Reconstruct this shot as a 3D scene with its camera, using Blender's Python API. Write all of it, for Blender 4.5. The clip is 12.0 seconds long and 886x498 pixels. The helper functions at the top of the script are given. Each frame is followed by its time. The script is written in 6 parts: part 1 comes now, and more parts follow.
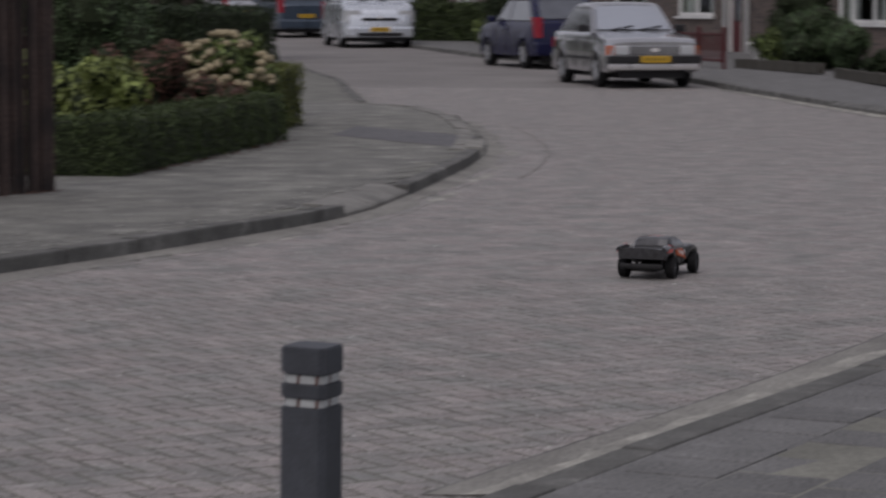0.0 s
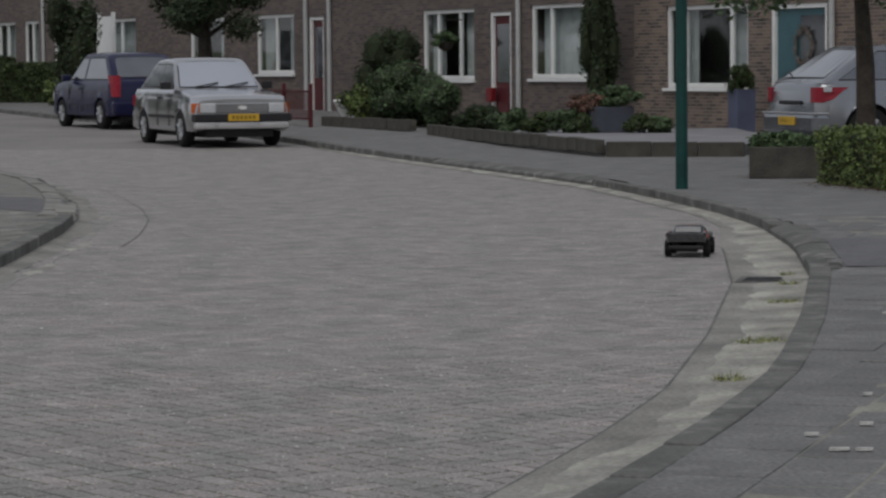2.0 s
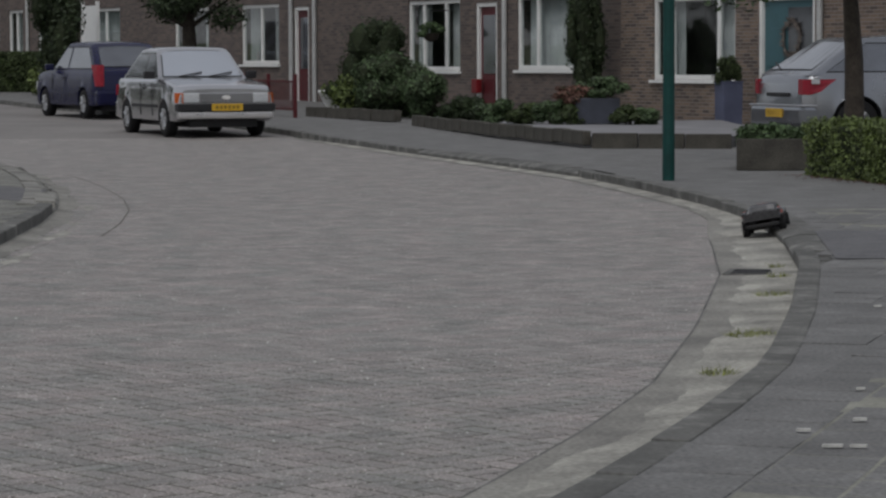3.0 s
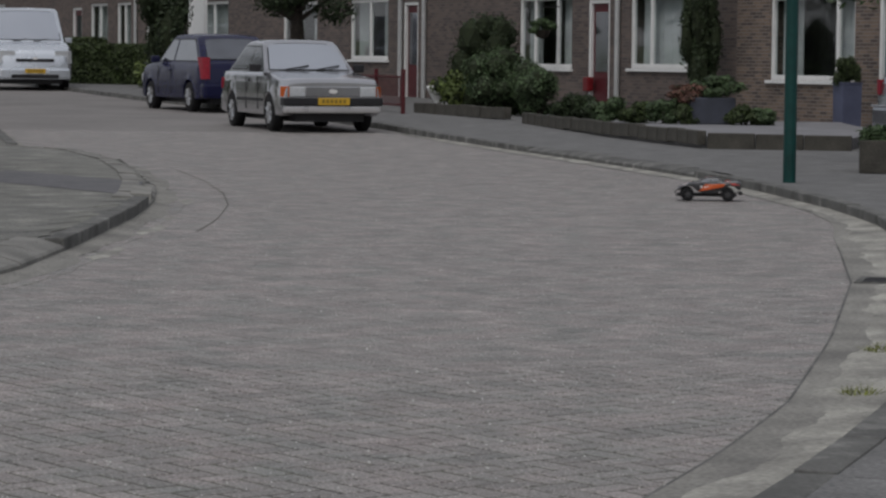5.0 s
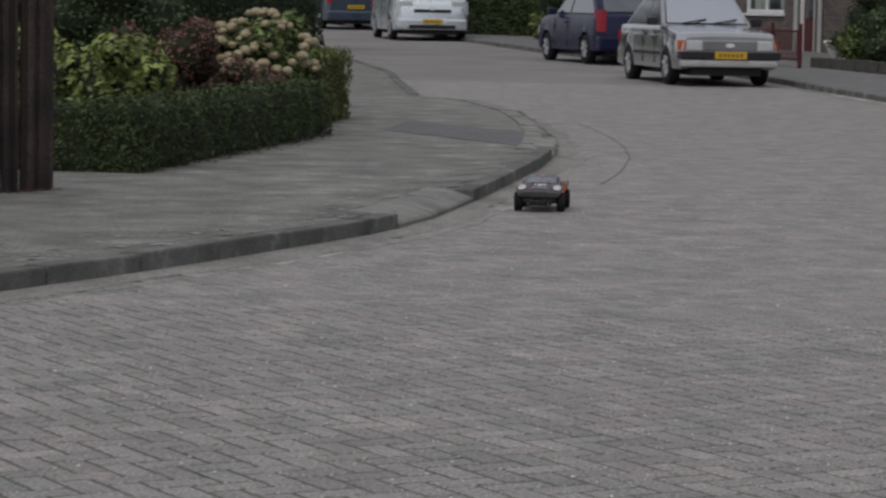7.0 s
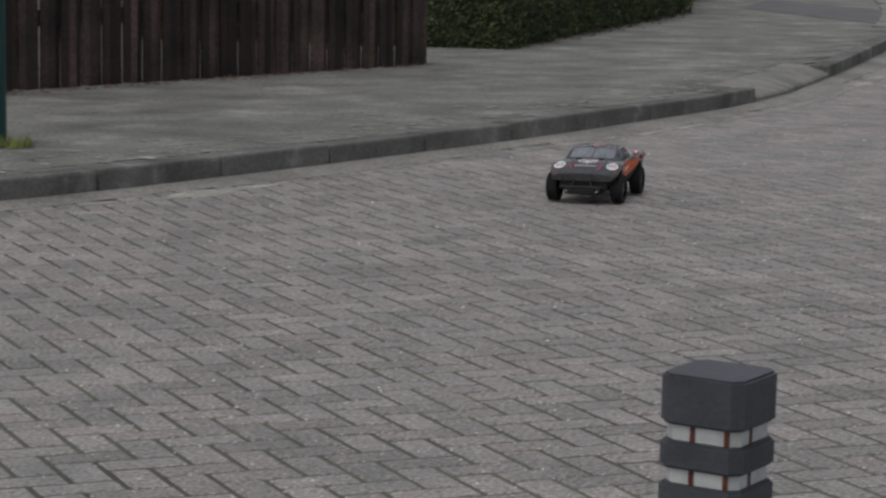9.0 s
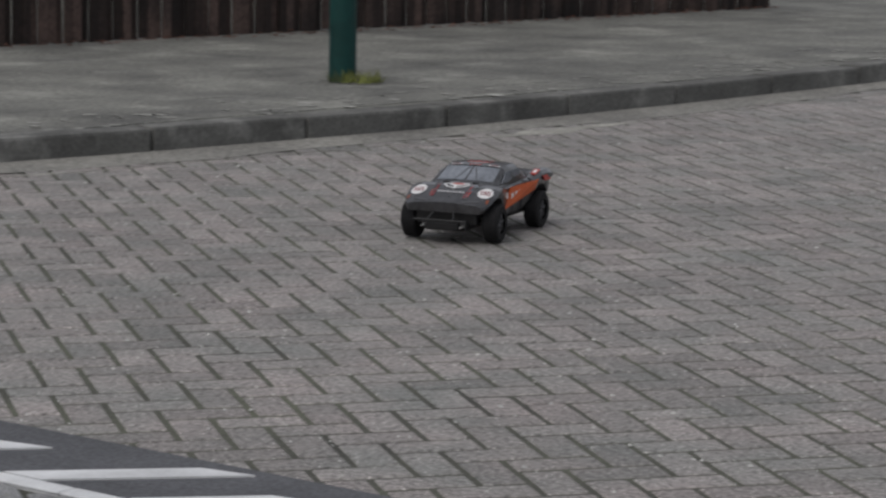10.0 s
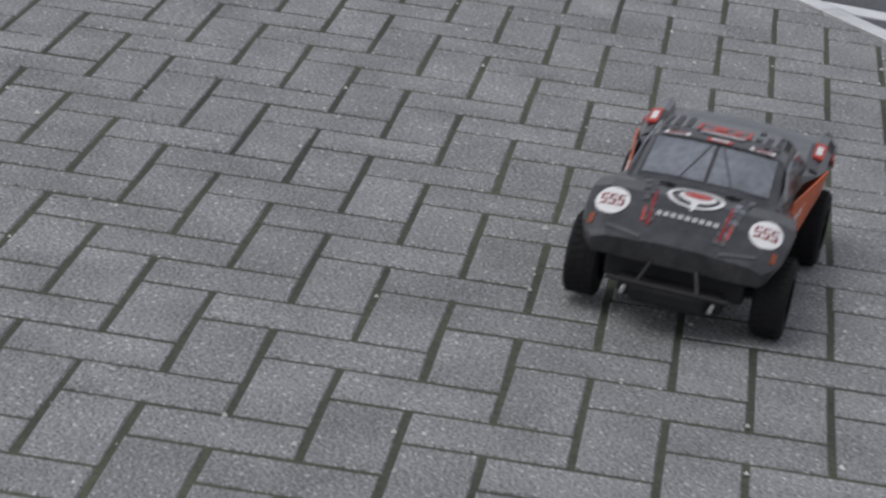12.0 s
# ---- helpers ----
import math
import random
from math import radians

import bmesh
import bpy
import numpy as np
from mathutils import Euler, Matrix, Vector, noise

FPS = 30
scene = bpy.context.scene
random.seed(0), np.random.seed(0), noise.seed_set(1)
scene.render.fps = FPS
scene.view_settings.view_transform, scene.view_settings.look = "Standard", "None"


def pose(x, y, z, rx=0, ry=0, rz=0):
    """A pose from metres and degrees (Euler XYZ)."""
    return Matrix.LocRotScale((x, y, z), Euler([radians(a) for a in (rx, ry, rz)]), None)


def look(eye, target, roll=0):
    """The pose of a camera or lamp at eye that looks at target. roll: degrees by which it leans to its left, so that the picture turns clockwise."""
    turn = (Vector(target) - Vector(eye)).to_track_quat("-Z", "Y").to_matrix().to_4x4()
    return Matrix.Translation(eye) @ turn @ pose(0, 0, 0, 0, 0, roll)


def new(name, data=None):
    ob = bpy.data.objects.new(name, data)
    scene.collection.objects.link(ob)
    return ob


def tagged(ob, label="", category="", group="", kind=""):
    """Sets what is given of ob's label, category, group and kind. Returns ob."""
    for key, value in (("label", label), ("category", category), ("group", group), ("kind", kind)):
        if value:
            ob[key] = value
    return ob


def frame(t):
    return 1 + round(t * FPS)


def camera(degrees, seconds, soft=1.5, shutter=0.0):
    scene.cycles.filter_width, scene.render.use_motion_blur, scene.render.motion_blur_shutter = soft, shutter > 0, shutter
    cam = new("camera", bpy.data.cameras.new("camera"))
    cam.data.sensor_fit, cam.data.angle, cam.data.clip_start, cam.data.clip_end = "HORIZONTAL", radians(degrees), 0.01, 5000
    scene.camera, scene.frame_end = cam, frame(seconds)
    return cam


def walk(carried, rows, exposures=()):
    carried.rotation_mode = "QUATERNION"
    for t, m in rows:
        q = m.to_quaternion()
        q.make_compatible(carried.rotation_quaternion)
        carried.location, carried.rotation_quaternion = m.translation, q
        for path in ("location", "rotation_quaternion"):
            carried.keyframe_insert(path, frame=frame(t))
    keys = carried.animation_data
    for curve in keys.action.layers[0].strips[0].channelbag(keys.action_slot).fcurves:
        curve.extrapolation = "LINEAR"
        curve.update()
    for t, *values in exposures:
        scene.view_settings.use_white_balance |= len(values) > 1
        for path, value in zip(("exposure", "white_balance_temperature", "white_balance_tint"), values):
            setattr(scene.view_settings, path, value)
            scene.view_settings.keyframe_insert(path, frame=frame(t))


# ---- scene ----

# ------------------------------------------------------------------ camera
cam = camera(18.2, 12.0, soft=2.4, shutter=0.25)


def gaze(t, x, y, z, yaw, pitch, roll):
    """A row of the path: yaw to the left of +y, pitch up, roll as look()."""
    a, b = radians(yaw), radians(pitch)
    way = Vector((-math.sin(a) * math.cos(b), math.cos(a) * math.cos(b), math.sin(b)))
    eye = Vector((x, y, z))
    return (t, look(eye, eye + way, roll))


PATH = [
    (0, 0.480, -2.550, 1.452, 7.370, -5.037, 0.000),
    (0.1, 0.370, -2.150, 1.440, 5.900, -5.000, -0.350),
    (0.2, 0.255, -1.720, 1.424, 4.450, -4.960, -0.800),
    (0.3, 0.135, -1.310, 1.408, 3.050, -4.930, -1.230),
    (0.4, 0.020, -0.920, 1.394, 1.980, -4.920, -1.520),
    (0.5, -0.070, -0.560, 1.385, 1.170, -4.938, -1.739),
    (1, -0.045, -0.399, 1.346, 0.770, -4.610, -1.872),
    (1.5, -0.039, -0.419, 1.354, -0.050, -4.098, -1.153),
    (2, -0.025, -0.335, 1.339, -1.608, -3.786, -0.486),
    (2.5, -0.020, -0.226, 1.328, -2.318, -3.798, -0.290),
    (3, -0.005, -0.054, 1.309, -1.912, -3.946, -0.222),
    (3.2, -0.005, -0.025, 1.305, -1.654, -3.932, -0.400),
    (4.8, -0.009, 0.900, 1.252, 0.110, -3.950, 0.520),
    (5, -0.009, 0.918, 1.250, 0.295, -3.966, 0.549),
    (5.5, -0.025, 0.891, 1.259, 0.817, -4.230, 0.636),
    (6, 0.020, 0.752, 1.275, 2.280, -4.616, 0.700),
    (6.5, -0.140, 0.959, 1.264, 5.091, -4.848, 0.941),
    (7, -0.112, 0.718, 1.278, 8.292, -5.077, 1.022),
    (7.2, -0.052, 0.458, 1.290, 8.915, -5.183, 1.034),
    (8.8, 0.033, -0.110, 1.325, 14.753, -7.453, 1.267),
    (9, 0.023, -0.055, 1.300, 15.684, -7.666, 0.711),
    (9.5, 0.035, -0.166, 1.300, 18.592, -8.316, 0.661),
    (10, -0.053, -0.105, 1.270, 22.435, -8.871, 0.929),
    (10.5, 0.007, -0.002, 1.288, 27.457, -9.813, 1.349),
    (11, -0.001, 0.128, 1.233, 35.090, -11.504, 1.104),
    (11.2, -0.002, 0.184, 1.192, 37.848, -12.354, 0.779),
    (11.4, -0.018, 0.218, 1.199, 40.078, -13.312, 0.776),
    (11.5, -0.009, 0.211, 1.211, 41.399, -13.673, 1.019),
    (11.7, -0.071, 0.238, 1.151, 44.247, -15.103, 2.800),
    (11.8, -0.074, 0.182, 1.160, 44.918, -16.651, 5.440),
    (11.9, -0.008, 0.116, 1.241, 45.684, -18.560, 6.939),
    (12, 0.110, 0.036, 1.285, 45.989, -18.570, 7.025),
]

# seconds, stops, kelvin, tint: the clip's camera starts a little magenta and warm
EXPOSURES = [(0.0, 0.08, 6450, 17), (0.5, 0.14, 6430, 14), (1.0, 0.18, 6400, 10), (3.0, 0.16, 6400, 9), (5.0, 0.19, 6420, 10), (6.0, 0.24, 6420, 10), (7.0, 0.28, 6430, 10), (9.5, 0.28, 6480, 10), (10.5, 0.35, 6420, 10), (11.5, 0.47, 6320, 10), (12.0, 0.47, 6320, 10)]

# ------------------------------------------------------------------ world and light
world = bpy.data.worlds.new("overcast_sky")
scene.world = world
world.use_nodes = True
wn = world.node_tree.nodes
sky = wn.new("ShaderNodeTexSky")
sky.sky_type = "NISHITA"
sky.sun_disc = False
sky.sun_elevation = radians(48)
sky.sun_rotation = radians(200)
sky.dust_density = 4.0
sky.air_density = 1.0
sky.ozone_density = 0.6
grey = wn.new("ShaderNodeHueSaturation")
grey.inputs["Saturation"].default_value = 0.62
world.node_tree.links.new(sky.outputs[0], grey.inputs["Color"])
cloud = wn.new("ShaderNodeMix")
cloud.data_type = "RGBA"
cloud.inputs[0].default_value = 0.6
cloud.inputs[7].default_value = (5.5, 5.5, 5.75, 1)
world.node_tree.links.new(grey.outputs[0], cloud.inputs[6])
world.node_tree.links.new(cloud.outputs[2], wn["Background"].inputs["Color"])
wn["Background"].inputs["Strength"].default_value = 0.085

sun = new("sun", bpy.data.lights.new("sun", "SUN"))
sun.data.energy = 0.7
sun.data.angle = radians(35)
sun.data.color = (1.0, 0.985, 0.975)
sun.matrix_world = look((0, 0, 30), (8, 22, -18))

# ------------------------------------------------------------------ materials


def mat(name, base, rough=0.8, metal=0.0, var=0.25, scale=8.0, fine=90.0, bump=0.25, spec=0.35, island=0.0, tint=None, coat=0.0, bump_size=0.01, objvar=0.0, placed=False, grain=None, speck=0.0, blot=None):
    """A surface with grain at two scales; island and objvar vary the pieces."""
    m = bpy.data.materials.new(name)
    m.use_nodes = True
    n, l = m.node_tree.nodes, m.node_tree.links
    p = n["Principled BSDF"]
    p.inputs["Metallic"].default_value = metal
    p.inputs["Specular IOR Level"].default_value = spec
    p.inputs["Coat Weight"].default_value = coat
    p.inputs["Coat Roughness"].default_value = 0.08
    tc = n.new("ShaderNodeTexCoord")
    big = n.new("ShaderNodeTexNoise")
    big.inputs["Scale"].default_value = scale
    big.inputs["Detail"].default_value = 5
    small = n.new("ShaderNodeTexNoise")
    small.inputs["Scale"].default_value = fine
    small.inputs["Detail"].default_value = 3
    where = n.new("ShaderNodeNewGeometry").outputs["Position"] if placed else tc.outputs["Object"]
    l.new(where, big.inputs["Vector"])
    l.new(where, small.inputs["Vector"])
    b = Vector(base)
    lo = [max(0.0, c * (1 - var)) for c in b]
    hi = [min(1.0, c * (1 + var)) for c in b]
    if tint:
        hi = list(tint)
    ramp = n.new("ShaderNodeMix")
    ramp.data_type = "RGBA"
    ramp.inputs[6].default_value = (*lo, 1)
    ramp.inputs[7].default_value = (*hi, 1)
    spread = n.new("ShaderNodeMapRange")
    spread.inputs["From Min"].default_value = 0.3
    spread.inputs["From Max"].default_value = 0.7
    l.new(big.outputs["Fac"], spread.inputs["Value"])
    l.new(spread.outputs[0], ramp.inputs[0])
    hsv = n.new("ShaderNodeHueSaturation")
    l.new(ramp.outputs[2], hsv.inputs["Color"])
    val = n.new("ShaderNodeMapRange")
    val.inputs["From Min"].default_value = 0.25
    val.inputs["From Max"].default_value = 0.75
    grain = var * 0.7 if grain is None else grain
    val.inputs["To Min"].default_value = 1 - grain
    val.inputs["To Max"].default_value = 1 + grain
    l.new(small.outputs["Fac"], val.inputs["Value"])
    out = val.outputs[0]
    rnd = None
    if island:
        rnd = n.new("ShaderNodeNewGeometry").outputs["Random Per Island"]
    amount = island or objvar
    if objvar:
        rnd = n.new("ShaderNodeObjectInfo").outputs["Random"]
    if rnd is not None:
        r = n.new("ShaderNodeMapRange")
        r.inputs["To Min"].default_value = 1 - amount
        r.inputs["To Max"].default_value = 1 + amount
        l.new(rnd, r.inputs["Value"])
        mul = n.new("ShaderNodeMath")
        mul.operation = "MULTIPLY"
        l.new(out, mul.inputs[0])
        l.new(r.outputs[0], mul.inputs[1])
        out = mul.outputs[0]
    if blot:
        patchy = n.new("ShaderNodeTexNoise")
        patchy.inputs["Scale"].default_value = blot[0]
        patchy.inputs["Detail"].default_value = 6
        patchy.inputs["Roughness"].default_value = 0.65
        l.new(where, patchy.inputs["Vector"])
        cut = n.new("ShaderNodeMapRange")
        cut.inputs["From Min"].default_value = 0.54
        cut.inputs["From Max"].default_value = 0.66
        cut.inputs["To Max"].default_value = blot[1]
        l.new(patchy.outputs["Fac"], cut.inputs["Value"])
        more = n.new("ShaderNodeMath")
        l.new(out, more.inputs[0])
        l.new(cut.outputs[0], more.inputs[1])
        out = more.outputs[0]
    if speck:
        dots = n.new("ShaderNodeTexNoise")
        dots.inputs["Scale"].default_value = 120
        dots.inputs["Detail"].default_value = 1
        l.new(where, dots.inputs["Vector"])
        cut = n.new("ShaderNodeMapRange")
        cut.inputs["From Min"].default_value = 0.63
        cut.inputs["From Max"].default_value = 0.72
        cut.inputs["To Max"].default_value = speck
        l.new(dots.outputs["Fac"], cut.inputs["Value"])
        more = n.new("ShaderNodeMath")
        l.new(out, more.inputs[0])
        l.new(cut.outputs[0], more.inputs[1])
        out = more.outputs[0]
    l.new(out, hsv.inputs["Value"])
    l.new(hsv.outputs[0], p.inputs["Base Color"])
    rg = n.new("ShaderNodeMapRange")
    rg.inputs["To Min"].default_value = max(0.02, rough - 0.12)
    rg.inputs["To Max"].default_value = min(1.0, rough + 0.12)
    l.new(big.outputs["Fac"], rg.inputs["Value"])
    l.new(rg.outputs[0], p.inputs["Roughness"])
    if bump:
        bp = n.new("ShaderNodeBump")
        bp.inputs["Strength"].default_value = bump
        bp.inputs["Distance"].default_value = bump_size
        l.new(small.outputs["Fac"], bp.inputs["Height"])
        l.new(bp.outputs[0], p.inputs["Normal"])
    return m


def brick_wall_mat(name, c1, c2, mortar):
    m = bpy.data.materials.new(name)
    m.use_nodes = True
    n, l = m.node_tree.nodes, m.node_tree.links
    p = n["Principled BSDF"]
    p.inputs["Roughness"].default_value = 0.9
    tc = n.new("ShaderNodeTexCoord")
    sep = n.new("ShaderNodeSeparateXYZ")
    com = n.new("ShaderNodeCombineXYZ")
    l.new(tc.outputs["Object"], sep.inputs[0])
    add = n.new("ShaderNodeMath")
    l.new(sep.outputs[0], add.inputs[0])
    l.new(sep.outputs[1], add.inputs[1])
    l.new(add.outputs[0], com.inputs[0])
    l.new(sep.outputs[2], com.inputs[1])
    br = n.new("ShaderNodeTexBrick")
    br.inputs["Scale"].default_value = 1.0
    br.inputs["Brick Width"].default_value = 0.22
    br.inputs["Row Height"].default_value = 0.0625
    br.inputs["Mortar Size"].default_value = 0.006
    br.inputs["Color1"].default_value = (*c1, 1)
    br.inputs["Color2"].default_value = (*c2, 1)
    br.inputs["Mortar"].default_value = (*mortar, 1)
    l.new(com.outputs[0], br.inputs["Vector"])
    ns = n.new("ShaderNodeTexNoise")
    ns.inputs["Scale"].default_value = 0.9
    ns.inputs["Detail"].default_value = 6
    l.new(tc.outputs["Object"], ns.inputs["Vector"])
    mr = n.new("ShaderNodeMapRange")
    mr.inputs["To Min"].default_value = 0.72
    mr.inputs["To Max"].default_value = 1.25
    l.new(ns.outputs["Fac"], mr.inputs["Value"])
    hsv = n.new("ShaderNodeHueSaturation")
    l.new(br.outputs["Color"], hsv.inputs["Color"])
    l.new(mr.outputs[0], hsv.inputs["Value"])
    l.new(hsv.outputs[0], p.inputs["Base Color"])
    bp = n.new("ShaderNodeBump")
    bp.inputs["Strength"].default_value = 0.5
    bp.inputs["Distance"].default_value = 0.008
    l.new(br.outputs["Fac"], bp.inputs["Height"])
    bp.invert = True
    l.new(bp.outputs[0], p.inputs["Normal"])
    return m


M = {
    "brown_brick": mat("brown_paving_brick", (0.186, 0.187, 0.176), 0.68, var=0.12, scale=3.2, fine=75, bump=0.8, bump_size=0.004, spec=0.5, island=0.17, tint=(0.252, 0.226, 0.217), grain=0.7, speck=1.5, blot=(9.0, 0.22)),
    "grey_brick": mat("grey_paving_brick", (0.235, 0.238, 0.242), 0.8, var=0.2, scale=7.0, fine=210, bump=1.0, bump_size=0.005, objvar=0.1, placed=True, grain=0.75, speck=1.1),
    "grey_brick_rest": mat("grey_paving_brick_far", (0.235, 0.238, 0.242), 0.8, var=0.2, scale=7.0, fine=210, bump=1.0, bump_size=0.005, island=0.1, placed=True, grain=0.75, speck=1.1),
    "dark_brick": mat("dark_band_paver", (0.085, 0.087, 0.095), 0.8, var=0.18, scale=6.0, fine=120, bump=0.5, bump_size=0.002, grain=0.4),
    "white_brick": mat("white_band_paver", (0.58, 0.59, 0.6), 0.75, var=0.16, scale=9.0, fine=150, bump=0.3, bump_size=0.002, objvar=0.06, placed=True),
    "street_joint": mat("street_joint_sand", (0.09, 0.089, 0.078), 0.95, var=0.4, scale=2.0, fine=90, bump=0.5, tint=(0.115, 0.12, 0.09)),
    "joint": mat("joint_sand", (0.068, 0.067, 0.058), 0.95, var=0.4, scale=2.0, fine=90, bump=0.5, tint=(0.085, 0.095, 0.065)),
    "road_far": mat("far_brick_road", (0.19, 0.18, 0.173), 0.88, var=0.16, scale=0.5, fine=9, bump=0.3),
    "slab": mat("weathered_concrete_slab", (0.152, 0.152, 0.142), 0.9, var=0.3, scale=2.2, fine=45, bump=0.6, bump_size=0.004, island=0.04, blot=(3.2, 0.4), tint=(0.21, 0.21, 0.19), grain=0.45),
    "slab_base": mat("slab_joint", (0.15, 0.15, 0.138), 0.95, var=0.3, scale=2.5, fine=60, bump=0.4, tint=(0.195, 0.196, 0.172)),
    "slab_right": mat("grey_concrete_slab", (0.138, 0.138, 0.136), 0.9, blot=(4.0, 0.3), var=0.18, scale=3.0, fine=55, bump=0.6, bump_size=0.004, island=0.12, grain=0.4),
    "pale_joint": mat("pale_sandy_joint", (0.185, 0.185, 0.16), 0.95, var=0.35, scale=1.5, fine=50, bump=0.4),
    "kerb": mat("kerb_concrete", (0.112, 0.112, 0.106), 0.9, blot=(6.0, 0.5), var=0.35, scale=3.0, fine=60, bump=0.7, bump_size=0.004, objvar=0.06, placed=True),
    "kerb_low": mat("worn_kerb_concrete", (0.2, 0.197, 0.183), 0.9, var=0.3, scale=3.0, fine=60, bump=0.7, bump_size=0.004, objvar=0.08, placed=True),
    "kerb_pale": mat("pale_kerb_concrete", (0.21, 0.207, 0.19), 0.9, var=0.3, scale=3.0, fine=60, bump=0.6, bump_size=0.004, placed=True),
    "gutter": mat("sandy_gutter", (0.22, 0.215, 0.198), 0.92, var=0.3, scale=2.6, fine=50, bump=0.5, tint=(0.4, 0.392, 0.35), grain=0.35),
    "gutter_dull": mat("dull_gutter", (0.19, 0.185, 0.172), 0.92, var=0.25, scale=1.7, fine=50, bump=0.5, tint=(0.27, 0.264, 0.24), grain=0.35),
    "litter": mat("dry_leaf_litter", (0.13, 0.062, 0.045), 0.8, var=0.3, scale=9, fine=60, bump=0.0, island=0.5),
    "grit_dull": mat("lichen_crust", (0.27, 0.27, 0.25), 0.9, var=0.3, scale=9, fine=60, bump=0.2, island=0.35),
    "grit": mat("pale_grit", (0.45, 0.45, 0.43), 0.8, var=0.3, scale=9, fine=60, bump=0.0, island=0.3),
    "earth": mat("bare_earth", (0.09, 0.08, 0.06), 0.95, var=0.4, scale=1.5, fine=30, bump=0.5),
    "grass": mat("grass", (0.06, 0.085, 0.03), 0.9, var=0.4, scale=1.0, fine=25, bump=0.6),
    "fence": mat("dark_stained_board", (0.034, 0.027, 0.026), 0.85, var=0.55, scale=3.0, fine=40, bump=0.6, bump_size=0.004, objvar=0.7, placed=True, tint=(0.062, 0.042, 0.036)),
    "wood": mat("bark", (0.05, 0.042, 0.034), 0.95, var=0.45, scale=6, fine=40, bump=0.8, bump_size=0.02),
    "twig": mat("pale_dry_twigs", (0.15, 0.13, 0.115), 0.9, var=0.4, scale=12, fine=60, bump=0.3, island=0.4),
    "leaf_dark": mat("dark_hedge_leaf", (0.025, 0.04, 0.016), 0.6, var=0.4, scale=5, fine=50, bump=0.0, island=0.45),
    "leaf_hedge": mat("box_hedge_leaf", (0.045, 0.066, 0.022), 0.6, var=0.4, scale=5, fine=50, bump=0.0, island=0.5),
    "leaf_olive": mat("olive_hedge_leaf", (0.1, 0.115, 0.03), 0.6, var=0.4, scale=5, fine=50, bump=0.0, island=0.45),
    "leaf_mid": mat("shrub_leaf", (0.06, 0.095, 0.042), 0.55, var=0.4, scale=4, fine=50, bump=0.0, island=0.5),
    "leaf_lime": mat("lime_shrub_leaf", (0.17, 0.21, 0.06), 0.5, var=0.35, scale=4, fine=50, bump=0.0, island=0.4),
    "leaf_light": mat("variegated_leaf", (0.1, 0.135, 0.04), 0.5, var=0.35, scale=4, fine=50, bump=0.0, island=0.5),
    "leaf_weed": mat("dry_weed_leaf", (0.17, 0.19, 0.05), 0.6, var=0.4, scale=5, fine=50, bump=0.0, island=0.5),
    "leaf_red": mat("copper_shrub_leaf", (0.13, 0.066, 0.05), 0.6, var=0.4, scale=4, fine=50, bump=0.0, island=0.5),
    "flower": mat("faded_hydrangea_flower", (0.21, 0.18, 0.115), 0.8, var=0.3, scale=9, fine=60, bump=0.2, island=0.3),
    # filler inside plants; its near-black colour stands for shade between the leaves
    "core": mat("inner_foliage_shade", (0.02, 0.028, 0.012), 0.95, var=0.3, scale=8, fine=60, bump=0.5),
    "wall_a": brick_wall_mat("brown_house_brick", (0.075, 0.06, 0.053), (0.2, 0.145, 0.112), (0.22, 0.205, 0.19)),
    "wall_b": brick_wall_mat("dark_house_brick", (0.075, 0.062, 0.058), (0.15, 0.115, 0.1), (0.14, 0.127, 0.12)),
    "roof": mat("roof_tile", (0.16, 0.075, 0.05), 0.85, var=0.3, scale=2, fine=20, bump=0.5),
    "white": mat("white_window_paint", (0.72, 0.73, 0.72), 0.45, var=0.06, scale=3, fine=40, bump=0.05),
    "grey_pipe": mat("zinc_pipe", (0.45, 0.46, 0.46), 0.5, metal=0.3, var=0.1, scale=5, fine=30, bump=0.05),
    "red": mat("dark_red_paint", (0.085, 0.014, 0.018), 0.45, var=0.15, scale=4, fine=30, bump=0.05),
    "red_bright": mat("red_letter_box_paint", (0.17, 0.012, 0.016), 0.4, var=0.15, scale=4, fine=30, bump=0.05),
    "teal": mat("teal_door_paint", (0.055, 0.125, 0.145), 0.4, var=0.1, scale=4, fine=30, bump=0.05),
    "green": mat("green_pole_paint", (0.004, 0.042, 0.038), 0.5, var=0.2, scale=6, fine=40, bump=0.1, spec=0.3),
    "bollard": mat("grey_recycled_plastic", (0.055, 0.06, 0.07), 0.62, var=0.25, scale=12, fine=150, bump=0.35, bump_size=0.002),
    "band": mat("pale_reflective_band", (0.46, 0.48, 0.48), 0.35, var=0.15, scale=10, fine=80, bump=0.1),
    "rust": mat("rust_stain", (0.09, 0.03, 0.02), 0.9, var=0.4, scale=20, fine=90, bump=0.3),
    "planter": mat("blue_grey_planter", (0.085, 0.095, 0.15), 0.6, var=0.15, scale=4, fine=40, bump=0.1),
    "planter_dark": mat("dark_slate_planter", (0.05, 0.056, 0.075), 0.6, var=0.2, scale=4, fine=40, bump=0.1),
    "stone": mat("weathered_border_stone", (0.058, 0.055, 0.047), 0.9, var=0.4, scale=4, fine=50, bump=0.6),
    "paving_pale": mat("pale_terrace_slab", (0.2, 0.2, 0.21), 0.85, var=0.2, scale=2, fine=50, bump=0.3),
    "curtain": mat("net_curtain", (0.62, 0.63, 0.63), 0.9, var=0.15, scale=3, fine=25, bump=0.2),
    "dim": mat("dim_room_wall", (0.3, 0.3, 0.3), 0.9, var=0.3, scale=1, fine=10, bump=0.1),
